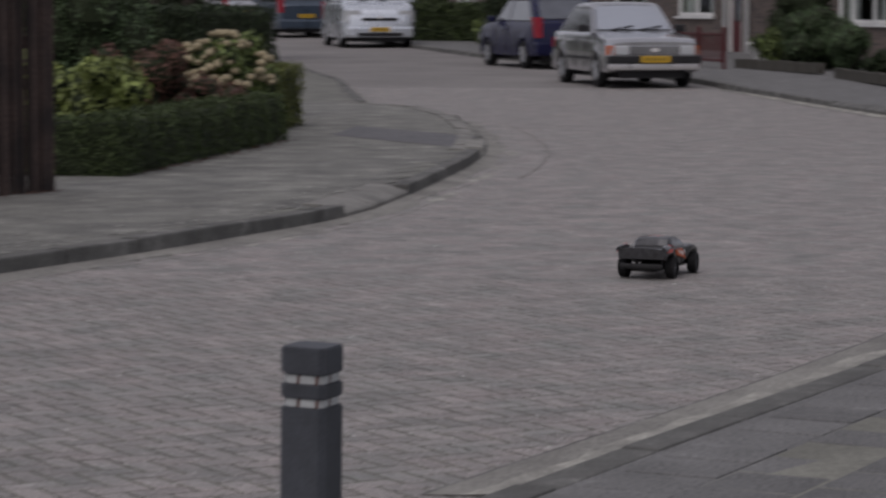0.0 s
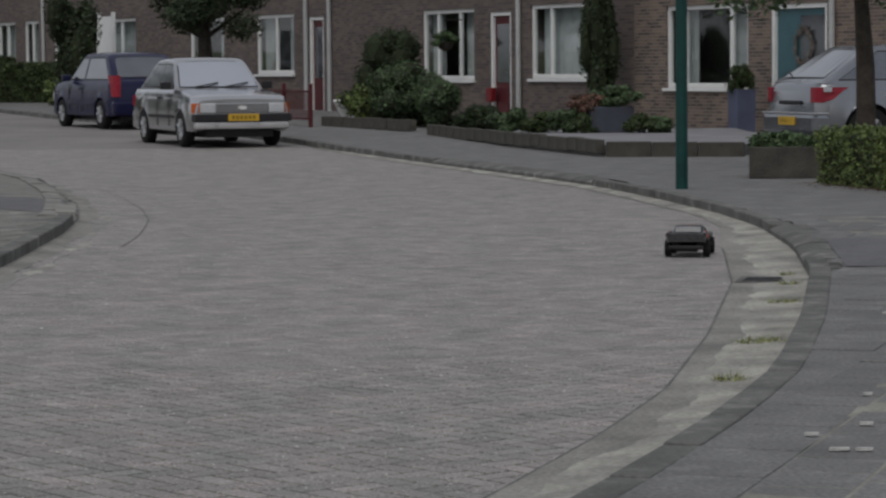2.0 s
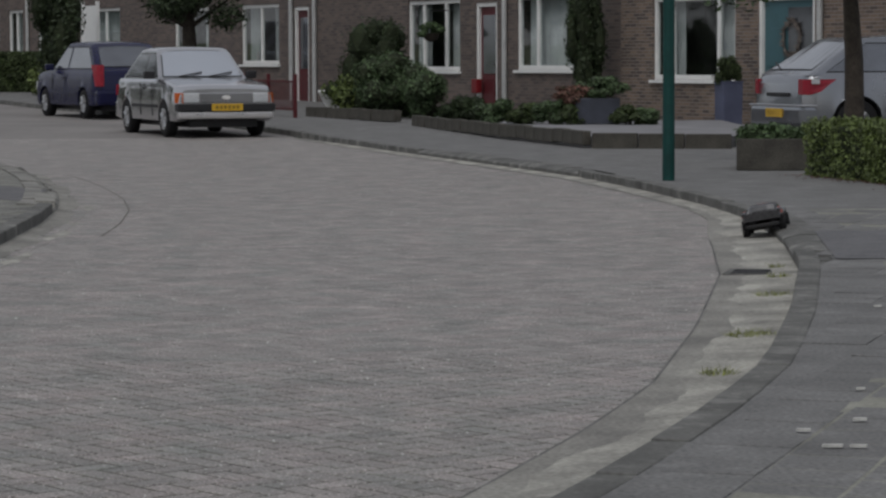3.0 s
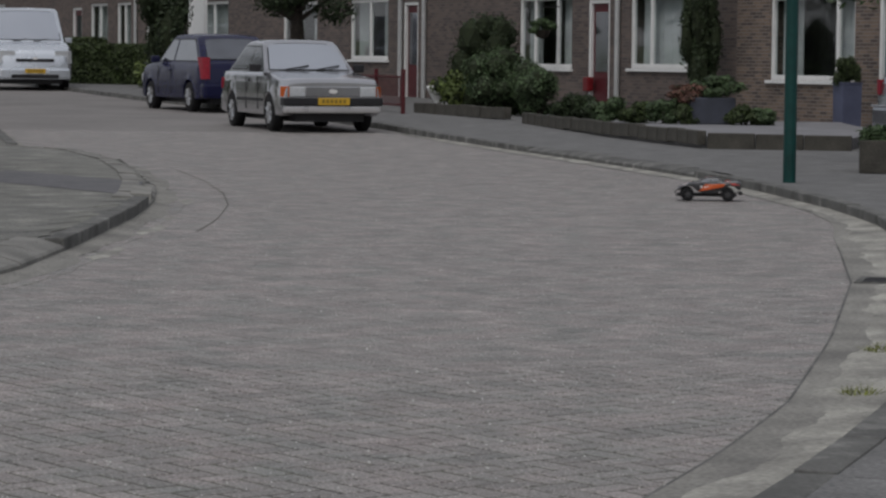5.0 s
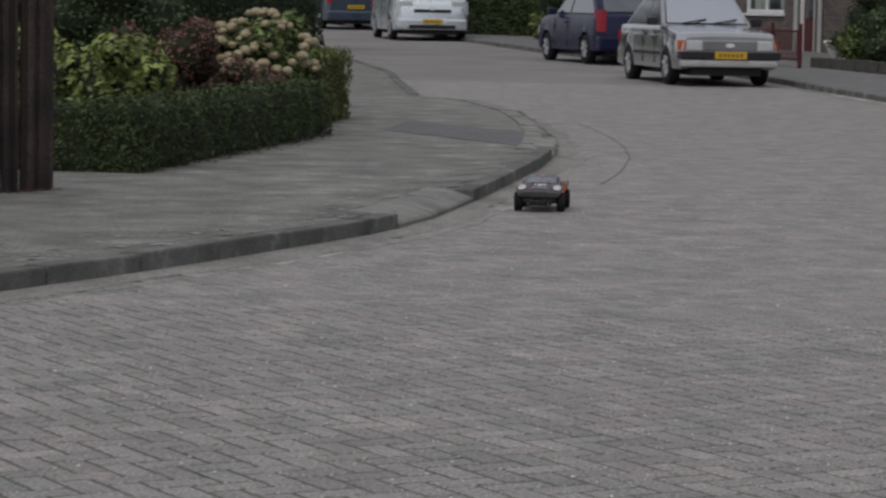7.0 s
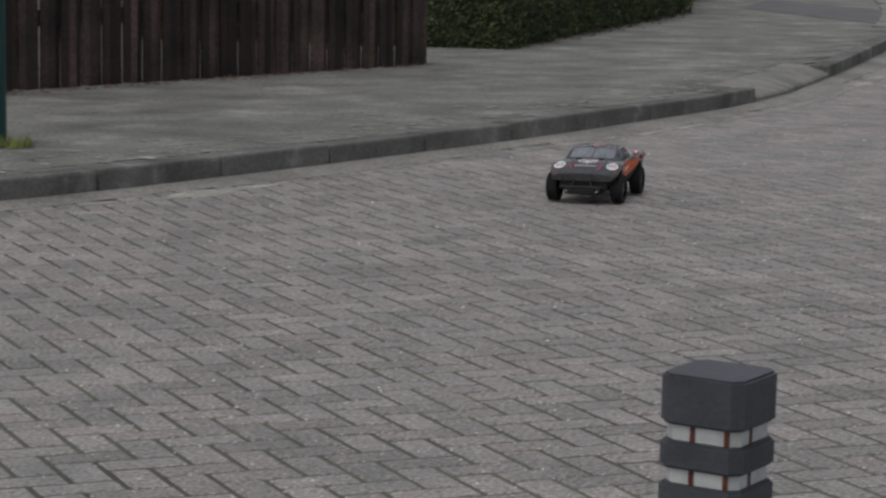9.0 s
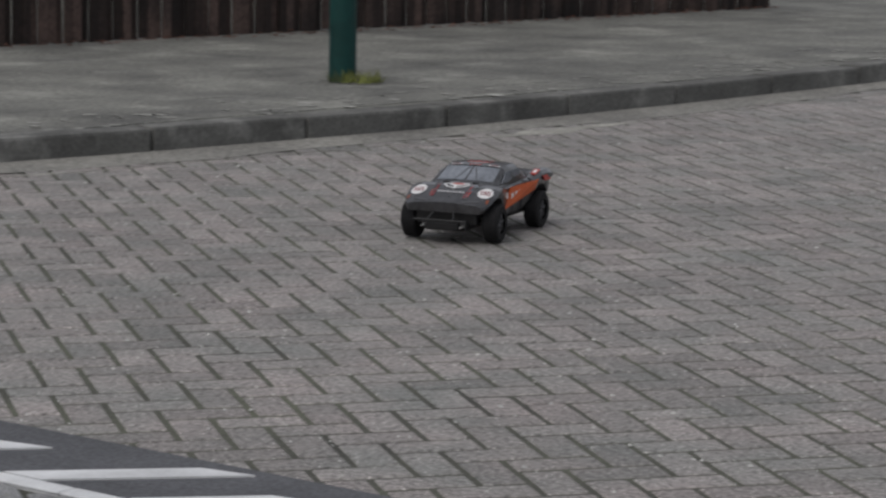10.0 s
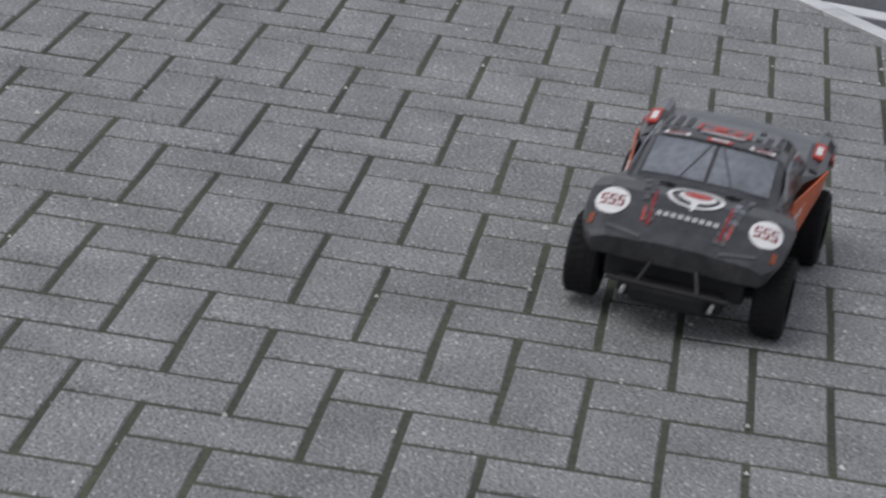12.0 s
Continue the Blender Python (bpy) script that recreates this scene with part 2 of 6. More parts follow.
    "silver": mat("silver_car_paint", (0.52, 0.52, 0.535), 0.18, metal=0.92, var=0.05, scale=2, fine=300, bump=0.0, coat=0.6),
    "silver_dark": mat("steel_grey_car_paint", (0.24, 0.25, 0.27), 0.24, metal=0.9, var=0.05, scale=2, fine=300, bump=0.0, coat=0.6),
    "silver_blue": mat("pale_silver_car_paint", (0.62, 0.66, 0.71), 0.26, metal=0.6, var=0.04, scale=2, fine=300, bump=0.0, coat=0.6),
    "navy": mat("navy_car_paint", (0.006, 0.007, 0.038), 0.25, metal=0.0, var=0.08, scale=2, fine=300, bump=0.0, spec=0.3, coat=0.08),
    "blue_grey": mat("dark_blue_car_paint", (0.05, 0.07, 0.1), 0.3, metal=0.2, var=0.08, scale=2, fine=300, bump=0.0, coat=0.8),
    "trim": mat("black_car_trim", (0.018, 0.018, 0.02), 0.55, var=0.2, scale=8, fine=80, bump=0.1),
    "bumper": mat("light_bumper", (0.55, 0.54, 0.54), 0.3, metal=0.5, var=0.08, scale=4, fine=40, bump=0.05),
    "tyre": mat("tyre_rubber", (0.009, 0.009, 0.01), 0.85, var=0.3, scale=20, fine=120, bump=0.5, bump_size=0.003),
    "rim": mat("wheel_rim", (0.42, 0.43, 0.44), 0.35, metal=0.7, var=0.1, scale=10, fine=60, bump=0.05),
    "glass": mat("car_glass", (0.52, 0.55, 0.6), 0.08, metal=0.75, var=0.04, scale=1, fine=20, bump=0.0, spec=1.0, coat=1.0),
    "glass_side": mat("side_glass", (0.14, 0.15, 0.17), 0.08, metal=0.7, var=0.2, scale=2, fine=20, bump=0.0, spec=0.8, coat=1.0),
    "slab_dark": mat("dark_drive_paving", (0.115, 0.115, 0.12), 0.88, var=0.2, scale=4, fine=60, bump=0.6, bump_size=0.003, grain=0.4),
    "lamp": mat("headlamp_glass", (0.5, 0.52, 0.54), 0.2, metal=0.1, var=0.1, scale=30, fine=120, bump=0.2, spec=0.7),
    "amber": mat("amber_lens", (0.42, 0.085, 0.015), 0.25, var=0.15, scale=20, fine=100, bump=0.2),
    "tail": mat("red_lens", (0.26, 0.015, 0.03), 0.2, var=0.15, scale=20, fine=100, bump=0.2),
    "plate": mat("yellow_plate", (0.55, 0.34, 0.03), 0.45, var=0.05, scale=10, fine=60, bump=0.02),
    "plate_ink": mat("dark_plate_bars", (0.2, 0.13, 0.02), 0.5, var=0.05, scale=10, fine=60, bump=0.0),
    "shell": mat("grey_black_printed_body", (0.015, 0.015, 0.019), 0.32, var=0.5, scale=34, fine=120, bump=0.0, spec=0.5, coat=0.7, tint=(0.034, 0.034, 0.038)),
    "shell_screen": mat("printed_window_grey", (0.15, 0.165, 0.19), 0.2, var=0.3, scale=14, fine=90, bump=0.0, spec=0.6, coat=0.4),
    "orange": mat("orange_decal", (0.52, 0.095, 0.02), 0.4, var=0.15, scale=30, fine=150, bump=0.0),
    "decal_red": mat("red_decal", (0.42, 0.05, 0.04), 0.4, var=0.15, scale=30, fine=150, bump=0.0),
    "orange_dull": mat("dull_orange_print", (0.2, 0.05, 0.02), 0.4, var=0.2, scale=30, fine=150, bump=0.0),
    "decal_dark_red": mat("dark_red_print", (0.2, 0.02, 0.025), 0.4, var=0.15, scale=30, fine=150, bump=0.0),
    "decal_white": mat("white_decal", (0.68, 0.68, 0.68), 0.4, var=0.05, scale=30, fine=150, bump=0.0),
    "metal_bar": mat("grey_bumper_bar", (0.1, 0.1, 0.105), 0.45, metal=0.4, var=0.15, scale=30, fine=150, bump=0.1),
    "black_plastic": mat("black_plastic", (0.012, 0.012, 0.013), 0.5, var=0.2, scale=30, fine=150, bump=0.1),
}


def pane_mat():
    m = bpy.data.materials.new("window_glass")
    m.use_nodes = True
    p = m.node_tree.nodes["Principled BSDF"]
    p.inputs["Base Color"].default_value = (0.75, 0.8, 0.8, 1)
    p.inputs["Roughness"].default_value = 0.02
    p.inputs["Transmission Weight"].default_value = 1.0
    p.inputs["IOR"].default_value = 1.45
    return m


M["pane"] = pane_mat()

# ------------------------------------------------------------------ building helpers


def mesh_of(name, verts, faces, material, smooth=False):
    me = bpy.data.meshes.new(name)
    me.from_pydata([tuple(v) for v in verts], [], [tuple(f) for f in faces])
    me.update()
    me.materials.append(material)
    if smooth:
        for poly in me.polygons:
            poly.use_smooth = True
    return me


def thing(name, label, category, m=None, group="", kind=""):
    e = new(name)
    e.matrix_world = m or Matrix.Identity(4)
    return tagged(e, label, category, group, kind)


def put(name, me, parent=None, m=None, label=""):
    ob = new(name, me)
    if parent is not None:
        ob.parent = parent
    if m is not None:
        ob.matrix_basis = m
    if label:
        ob["label"] = label
    return ob


def part(name, bm, material, parent=None, label="", smooth=False, m=None):
    me = bpy.data.meshes.new(name)
    bm.normal_update()
    bm.to_mesh(me)
    bm.free()
    me.materials.append(material)
    if smooth:
        for poly in me.polygons:
            poly.use_smooth = True
    return put(name, me, parent, m, label)


def box(bm, x0, x1, y0, y1, z0, z1, m=None, bevel=0.0):
    got = bmesh.ops.create_cube(bm, size=1.0)
    vs = got["verts"]
    for v in vs:
        v.co = Vector((x0 + (v.co.x + 0.5) * (x1 - x0), y0 + (v.co.y + 0.5) * (y1 - y0), z0 + (v.co.z + 0.5) * (z1 - z0)))
    if bevel:
        es = list({e for v in vs for e in v.link_edges})
        got = bmesh.ops.bevel(bm, geom=es, offset=bevel, segments=2, affect="EDGES", profile=0.6)
        vs = list({v for f in got["faces"] for v in f.verts} | {v for v in vs if v.is_valid})
    if m is not None:
        bmesh.ops.transform(bm, matrix=m, verts=vs)
    return bm


def boxed(x0, x1, y0, y1, z0, z1, m=None, bevel=0.0):
    return box(bmesh.new(), x0, x1, y0, y1, z0, z1, m, bevel)


def rod(bm, a, b, r0, r1=None, seg=10):
    a, b = Vector(a), Vector(b)
    d = b - a
    m = Matrix.Translation((a + b) / 2) @ d.to_track_quat("Z", "Y").to_matrix().to_4x4()
    bmesh.ops.create_cone(bm, cap_ends=True, segments=seg, radius1=r0, radius2=r0 if r1 is None else r1, depth=d.length, matrix=m)
    return bm


def disc(bm, m, r, h, seg=24, r2=None):
    bmesh.ops.create_cone(bm, cap_ends=True, segments=seg, radius1=r, radius2=r if r2 is None else r2, depth=h, matrix=m)
    return bm


def lathe(bm, profile, seg=24, m=None):
    """profile: (radius, z) from bottom to top, turned round z."""
    rings = []
    for r, z in profile:
        rings.append([bm.verts.new((r * math.cos(k * math.tau / seg), r * math.sin(k * math.tau / seg), z)) for k in range(seg)])
    for a, b in zip(rings, rings[1:]):
        for k in range(seg):
            bm.faces.new((a[k], a[(k + 1) % seg], b[(k + 1) % seg], b[k]))
    if m is not None:
        bmesh.ops.transform(bm, matrix=m, verts=[v for r in rings for v in r])
    return bm


def loft(bm, sections, close=True, caps=True):
    rings = [[bm.verts.new(p) for p in s] for s in sections]
    n = len(rings[0])
    for a, b in zip(rings, rings[1:]):
        for k in range(n if close else n - 1):
            j = (k + 1) % n
            bm.faces.new((a[k], a[j], b[j], b[k]))
    if caps:
        bm.faces.new(rings[0][::-1])
        bm.faces.new(rings[-1])
    return bm


def slab_quad(bm, pts, thick):
    """A thin panel on four corner points, proud by thick along its normal."""
    p = [Vector(q) for q in pts]
    nrm = (p[1] - p[0]).cross(p[3] - p[0]).normalized() * thick
    lo = [bm.verts.new(q - nrm * 0.5) for q in p]
    hi = [bm.verts.new(q + nrm) for q in p]
    bm.faces.new(hi)
    bm.faces.new(lo[::-1])
    for k in range(len(p)):
        j = (k + 1) % len(p)
        bm.faces.new((lo[k], lo[j], hi[j], hi[k]))
    return bm


# ------------------------------------------------------------------ the plan of the street
RIGHT = [(-3.2, -14), (-2.2, -2), (-1.3, 2.4), (-0.02, 6.0), (0.78, 8.18), (1.26, 9.61), (1.65, 10.96), (2.14, 13.31), (2.7, 16.47), (3.02, 19.2), (3.17, 21.97), (3.1, 24.0), (2.86, 26.7), (2.5, 29.7), (1.84, 32.9), (0.86, 37.3), (-0.24, 42.5), (-1.3, 47.0), (-4.0, 55.5), (-7.1, 62.9), (-9.5, 70.3), (-14.2, 84), (-24, 110), (-80, 290)]
LEFT = [(-16, -14), (-8.4, 2.0), (-6.9, 5.2), (-5.7, 7.66), (-4.94, 9.05), (-4.25, 10.5), (-3.8, 11.7), (-3.28, 13.2), (-2.85, 14.77), (-2.63, 15.6), (-2.51, 16.6), (-2.46, 18.6), (-2.46, 21.9), (-2.55, 24.0), (-2.75, 26.0), (-3.1, 28.4), (-3.71, 31.6), (-4.5, 34.4), (-5.6, 36.0), (-6.4, 40), (-7.6, 46.0), (-12.5, 63), (-16.4, 74), (-21, 86), (-31, 110), (-88, 290)]
RX, RY = np.array(RIGHT).T
LX, LY = np.array(LEFT).T


def right_x(y):
    return float(np.interp(y, RY, RX))


def left_x(y):
    return float(np.interp(y, LY, LX))


def lie(y):
    """Height of the road: level, then a gentle rise."""
    return 0.0 if y < 42 else 0.01 * (y - 42)


def band_y(x):
    """The white line that parts the grey forecourt from the brown street."""
    return 4.16 - 0.243 * (x + 2.0)


def strip(name, xa, xb, ys, dz, material, label, category, kind="structure", drop=0.0):
    v, f = [], []
    for y in ys:
        v += [(xa(y), y, lie(y) + dz), (xb(y), y, lie(y) + dz)]
    for k in range(len(ys) - 1):
        f.append((2 * k, 2 * k + 1, 2 * k + 3, 2 * k + 2))
    return tagged(put(name, mesh_of(name, v, f, material)), label, category, kind=kind)


YS = [-14 + 0.5 * k for k in range(118)] + [46 + 4 * k for k in range(19)] + [150, 290]
strip("ground", lambda y: -900, lambda y: 900, [-600, -14, 42, 74, 120, 290, 1200], -0.06, M["grass"], "flat ground with worn grass under the street", "ground")
strip("road", lambda y: left_x(y) - 0.05, lambda y: right_x(y) + 0.05, YS, -0.0026, M["street_joint"], "brick street bed with dark sandy joints", "road")
strip("road_far", lambda y: left_x(y) + 0.02, lambda y: right_x(y) - 0.02, [45.0] + [y for y in YS if y > 45], 0.0012, M["road_far"], "brown brick street running on between kerbs", "road")
strip("pavement_right", lambda y: right_x(y) + (0.2 if 16.0 < y < 21.8 or 28.6 < y < 37.4 else 0.1), lambda y: 60.0, YS, 0.088, M["slab_right"], "grey slab pavement beside the bend", "pavement")
strip("pavement_joint", lambda y: right_x(y) + 0.5, lambda y: right_x(y) + 4.3, [y for y in YS if 3.5 <= y <= 22], 0.0903, M["pale_joint"], "pale mossy sand in the slab joints", "pavement")
strip("pavement_left", lambda y: -60.0, lambda y: left_x(y) - (0.2 if 15 < y < 19.4 else 0.1), YS, 0.088, M["slab_base"], "mossy grey slab pavement in front of a fence", "pavement")
def gutter_wide(y):
    q = min(1.0, max(0.0, (y - 6) / 14))
    far = min(1.0, max(0.0, (y - 19) / 5))
    return 0.42 + 0.07 * q * q * (3 - 2 * q) - 0.28 * far * far * (3 - 2 * far)


GY = [y for y in YS if 5.5 <= y <= 44.5]
strip("gutter_right", lambda y: right_x(y) - gutter_wide(y), lambda y: right_x(y) - 0.002, GY, 0.004, M["gutter_dull"], "grey gutter strip along the kerb", "gutter")
v, f = [], []
SANDY = [5.5 + 0.1 * k for k in range(390)]
for k, y in enumerate(SANDY):
    w = gutter_wide(y) * (0.7 + 0.42 * noise.noise((y * 1.1, 3.0, 0.0)) + 0.12 * noise.noise((y * 4.3, 8.0, 0.0)))
    w = max(0.06 if y > 19 else 0.24, min(gutter_wide(y) - 0.02, w))
    v += [(right_x(y) - 0.002, y, 0.02), (right_x(y) - w * 0.5, y, 0.012), (right_x(y) - w, y, 0.0045)]
    if k:
        n = 3 * k
        f += [(n - 3, n, n + 1, n - 2), (n - 2, n + 1, n + 2, n - 1)]
tagged(put("gutter_sand", mesh_of("gutter_sand", v, f, M["gutter"])), "pale washed-up sand lying against the kerb", "sand", kind="stuff")
strip("gutter_joint", lambda y: right_x(y) - gutter_wide(y) - 0.014, lambda y: right_x(y) - gutter_wide(y) - 0.001, [y for y in GY if y < 19.6], 0.0035, M["kerb"], "dark sandy joint along the gutter", "gutter")
LGY = [y for y in YS if 3 <= y <= 44.5]
v, f = [], []
for k, y in enumerate(LGY):
    w = 0.17 + 0.04 * math.sin(y * 2.3) + 0.03 * math.sin(y * 5.1 + 1)
    v += [(left_x(y) + 0.002, y, 0.02), (left_x(y) + 0.08, y, 0.012), (left_x(y) + w, y, 0.001)]
    if k:
        n = 3 * k
        f += [(n - 3, n - 2, n + 1, n), (n - 2, n - 1, n + 2, n + 1)]
tagged(put("gutter_left", mesh_of("gutter_left", v, f, M["gutter_dull"])), "sandy silted gutter along the kerb", "gutter", kind="structure")
v, f = [], []
for k in range(700):
    y = 4.0 + 0.03 * k
    w = 0.2 * noise.noise((y * 0.8, 21.0, 0.0)) + 0.07 * noise.noise((y * 5.0, 5.0, 0.0)) - 0.01
    c = left_x(y) + 0.27 + 0.05 * noise.noise((y * 1.7, 40.0, 0.0))
    w = max(0.0005, w)
    v += [(c - w, y, 0.0012), (c, y, 0.0035), (c + w, y, 0.0008)]
    if k:
        n = 3 * k
        f += [(n - 3, n - 2, n + 1, n), (n - 2, n - 1, n + 2, n + 1)]
tagged(put("gutter_sand", mesh_of("gutter_sand", v, f, M["gutter"])), "broken streaks of pale sand washed along the gutter", "sand", kind="stuff")

ARC = [y for y in YS if 20.5 <= y <= 31]
strip("gutter_joint_left", lambda y: left_x(y) + 0.5 + 0.12 * math.sin((y - 15.5) * 0.2), lambda y: left_x(y) + 0.508 + 0.12 * math.sin((y - 15.5) * 0.2), ARC, 0.0035, M["street_joint"], "dark sandy joint round the corner", "gutter")

# ------------------------------------------------------------------ kerbs


def kerb_row(name, line, side, y0, y1, label, dropped=(), sink=0.0):
    """Concrete kerb stones laid end to end along a line; side is +1 where the pavement lies to the right."""
    root = thing(name, label, "kerb", kind="structure")
    pts = [Vector((x, y, 0)) for x, y in line]
    acc, way = [0.0], []
    for a, b in zip(pts, pts[1:]):
        acc.append(acc[-1] + (b - a).length)
    acc = np.array(acc)
    px, py = np.array([p.x for p in pts]), np.array([p.y for p in pts])
    s, stone = float(np.interp(y0, py, acc)), 0.74
    end = float(np.interp(y1, py, acc))
    base = boxed(-stone / 2 + 0.006, stone / 2 - 0.006, -0.065, 0.065, -0.12, 0.105, bevel=0.012)
    box(base, -stone / 2 + 0.006, stone / 2 - 0.006, min(side * -0.17, side * -0.064), max(side * -0.17, side * -0.064), -0.12, 0.086)
    me = bpy.data.meshes.new("kerb_stone")
    base.to_mesh(me)
    base.free()
    me.materials.append(M["kerb"])
    bm = bmesh.new()
    prof = [(0.065, -0.12), (0.065, 0.042), (0.05, 0.056), (-0.1, 0.1), (-0.2, 0.104), (-0.24, 0.104), (-0.24, -0.12)]
    if side > 0:
        prof = [(0.065, -0.12), (0.065, 0.062), (0.05, 0.074), (-0.04, 0.1), (-0.22, 0.1), (-0.22, -0.12)]
    loft(bm, [[(u, side * q, h) for q, h in prof] for u in (-stone / 2 + 0.005, stone / 2 - 0.005)])
    bmesh.ops.recalc_face_normals(bm, faces=bm.faces)
    low = bpy.data.meshes.new("dropped_kerb_stone")
    bm.to_mesh(low)
    bm.free()
    low.materials.append(M["kerb_low" if side < 0 else "kerb"])
    while s < end:
        ax, ay = np.interp(s, acc, px), np.interp(s, acc, py)
        bx, by = np.interp(s + stone, acc, px), np.interp(s + stone, acc, py)
        rz = math.degrees(math.atan2(by - ay, bx - ax))
        nx, ny = (by - ay) / stone, -(bx - ax) / stone
        m = pose((ax + bx) / 2 + side * nx * 0.06, (ay + by) / 2 + side * ny * 0.06, lie(ay) - sink + random.uniform(-0.004, 0.004), random.uniform(-0.8, 0.8), random.uniform(-0.4, 0.4), rz)
        put("stone", low if any(a <= ay <= b for a, b in dropped) else me, root, m)
        s += stone
    return root


kerb_row("kerb_right", RIGHT, 1, 4.5, 90, "weathered grey concrete kerb round the bend", [(16.8, 20.8), (29.4, 36.4)], 0.01)
kerb_row("kerb_left", LEFT, -1, 3.0, 90, "weathered grey concrete kerb with rounded corner", [(15.7, 17.6), (22.6, 36.0)])

# ------------------------------------------------------------------ fence


FENCE_END = (-7.52, 11.8)


def plank_fence():
    a, b = Vector((-4.95, 17.2, 0.09)), Vector((FENCE_END[0], FENCE_END[1], 0.09))
    d = (b - a).normalized()
    rz = math.degrees(math.atan2(d.y, d.x))
    n = int((b - a).length / 0.052)
    root = thing("plank_fence", "tall dark-stained vertical board fence beside the pavement", "fence", pose(*a, 0, 0, rz))
    me = bpy.data.meshes.new("board")
    bm = boxed(0, 0.05, -0.011, 0.011, 0.0, 1.93, bevel=0.003)
    bm.to_mesh(me)
    bm.free()
    me.materials.append(M["fence"])
    for k in range(n):
        put("board", me, root, pose(k * 0.052, 0.012 if k % 3 else -0.008, random.uniform(-0.012, 0.01), 0, random.uniform(-0.4, 0.4), random.uniform(-4, 4)))
    for z in (0.35, 1.05, 1.7):
        part("rail", boxed(0, n * 0.052, -0.07, -0.03, z, z + 0.09), M["fence"], root)
    for k in range(4):
        part("post", boxed(k * 2.0, k * 2.0 + 0.09, -0.12, -0.035, 0, 1.9, bevel=0.006), M["fence"], root)


plank_fence()


def garden_gate():
    """The white panels past the end of the fence."""
    d = (Vector((*FENCE_END, 0)) - Vector((-4.95, 17.2, 0))).normalized()
    a = Vector((*FENCE_END, 0.09)) + d * 0.07
    rz = math.degrees(math.atan2(d.y, d.x))
    root = thing("white_garden_panel", "white panelled gate on a low grey plinth", "gate", pose(*a, 0, 0, rz))
    part("plinth", boxed(0, 3.0, -0.05, 0.06, 0, 0.1, bevel=0.008), M["kerb"], root)
    for k in range(3):
        part("panel", boxed(k * 1.0 + 0.03, k * 1.0 + 0.97, -0.02, 0.02, 0.1, 1.7, bevel=0.006), M["white"], root)
        part("post", boxed(k * 1.0 - 0.025, k * 1.0 + 0.025, -0.035, 0.035, 0.1, 1.75, bevel=0.006), M["white"], root)


garden_gate()

# ------------------------------------------------------------------ plants


def leaves(count, place, size, seed, spread=0.5):
    """Many small bent leaves; place(rng) gives points and outward ways."""
    rng = np.random.default_rng(seed)
    pts, way = place(rng, count)
    way = way + rng.normal(0, spread, way.shape)
    way /= np.linalg.norm(way, axis=1, keepdims=True) + 1e-9
    other = rng.normal(0, 1, way.shape)
    u = np.cross(way, other)
    u /= np.linalg.norm(u, axis=1, keepdims=True) + 1e-9
    w = np.cross(way, u)
    s = size * rng.uniform(0.6, 1.4, (count, 1))
    a, b = pts - u * s, pts + u * s
    c, e = pts + w * s * 0.5 + way * s * 0.18, pts - w * s * 0.5 + way * s * 0.18
    v = np.stack([a, e, b, c], 1).reshape(-1, 3)
    f = np.arange(count * 4).reshape(-1, 4)
    return v.tolist(), f.tolist()


def blob_place(rx, ry, rz, lumps, seed, fill=0.25):
    r0 = np.random.default_rng(seed + 77)
    cen = r0.normal(0, 0.42, (lumps, 3)) * [rx, ry, rz]
    cen = np.clip(cen, -np.array([rx, ry, rz]) * 0.72, np.array([rx, ry, rz]) * 0.72)
    rad = r0.uniform(0.3, 0.52, lumps)

    def place(rng, n):
        k = rng.integers(0, lumps, n)
        d = rng.normal(0, 1, (n, 3))
        d /= np.linalg.norm(d, axis=1, keepdims=True)
        q = rng.uniform(1 - fill, 1.05, (n, 1))
        return cen[k] + d * q * rad[k][:, None] * [rx, ry, rz], d

    return place, cen, rad


def shrub(name, label, x, y, z, rx, ry, rz, leaf, count, size, seed, lumps=14, category="shrub", flowers=None):
    """A bush: short stems, a core dark for inner shade, leaves in uneven lumps."""
    root = thing(name, label, category, pose(x, y, z))
    place, cen, rad = blob_place(rx, ry, rz, lumps, seed)
    v, f = leaves(count, place, size, seed)
    up = Vector((0, 0, rz * 0.98))
    crown = put("crown", mesh_of("crown", v, f, M[leaf]), root, Matrix.Translation(up))
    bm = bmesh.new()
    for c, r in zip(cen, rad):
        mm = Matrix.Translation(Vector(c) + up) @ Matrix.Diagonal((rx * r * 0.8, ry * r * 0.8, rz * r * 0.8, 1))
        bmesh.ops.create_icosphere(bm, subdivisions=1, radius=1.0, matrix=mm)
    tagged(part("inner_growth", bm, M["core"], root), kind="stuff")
    bm = bmesh.new()
    rng = random.Random(seed)
    for k in range(5):
        rod(bm, (rng.uniform(-0.06, 0.06), rng.uniform(-0.06, 0.06), -0.03), (rng.uniform(-0.5, 0.5) * rx, rng.uniform(-0.5, 0.5) * ry, rz), 0.014, 0.006, 6)
    part("stems", bm, M["wood"], root)
    if flowers:
        mat_name, number, r = flowers
        rg = np.random.default_rng(seed + 5)
        for k in range(number):
            d = rg.normal(0, 1, 3)
            d[2] = abs(d[2]) * 0.8
            d[1] = -abs(d[1])
            d /= np.linalg.norm(d)
            bm = bmesh.new()
            bmesh.ops.create_icosphere(bm, subdivisions=2, radius=r * rg.uniform(0.75, 1.2))
            for vert in bm.verts:
                vert.co *= 1 + 0.25 * noise.noise(vert.co * 40 + Vector((k, 0, 0)))
                vert.co.z *= 0.75
            part("flower_head", bm, M[mat_name], root, m=Matrix.Translation(up + Vector(d * [rx, ry, rz] * rg.uniform(0.85, 1.02))))
    return root


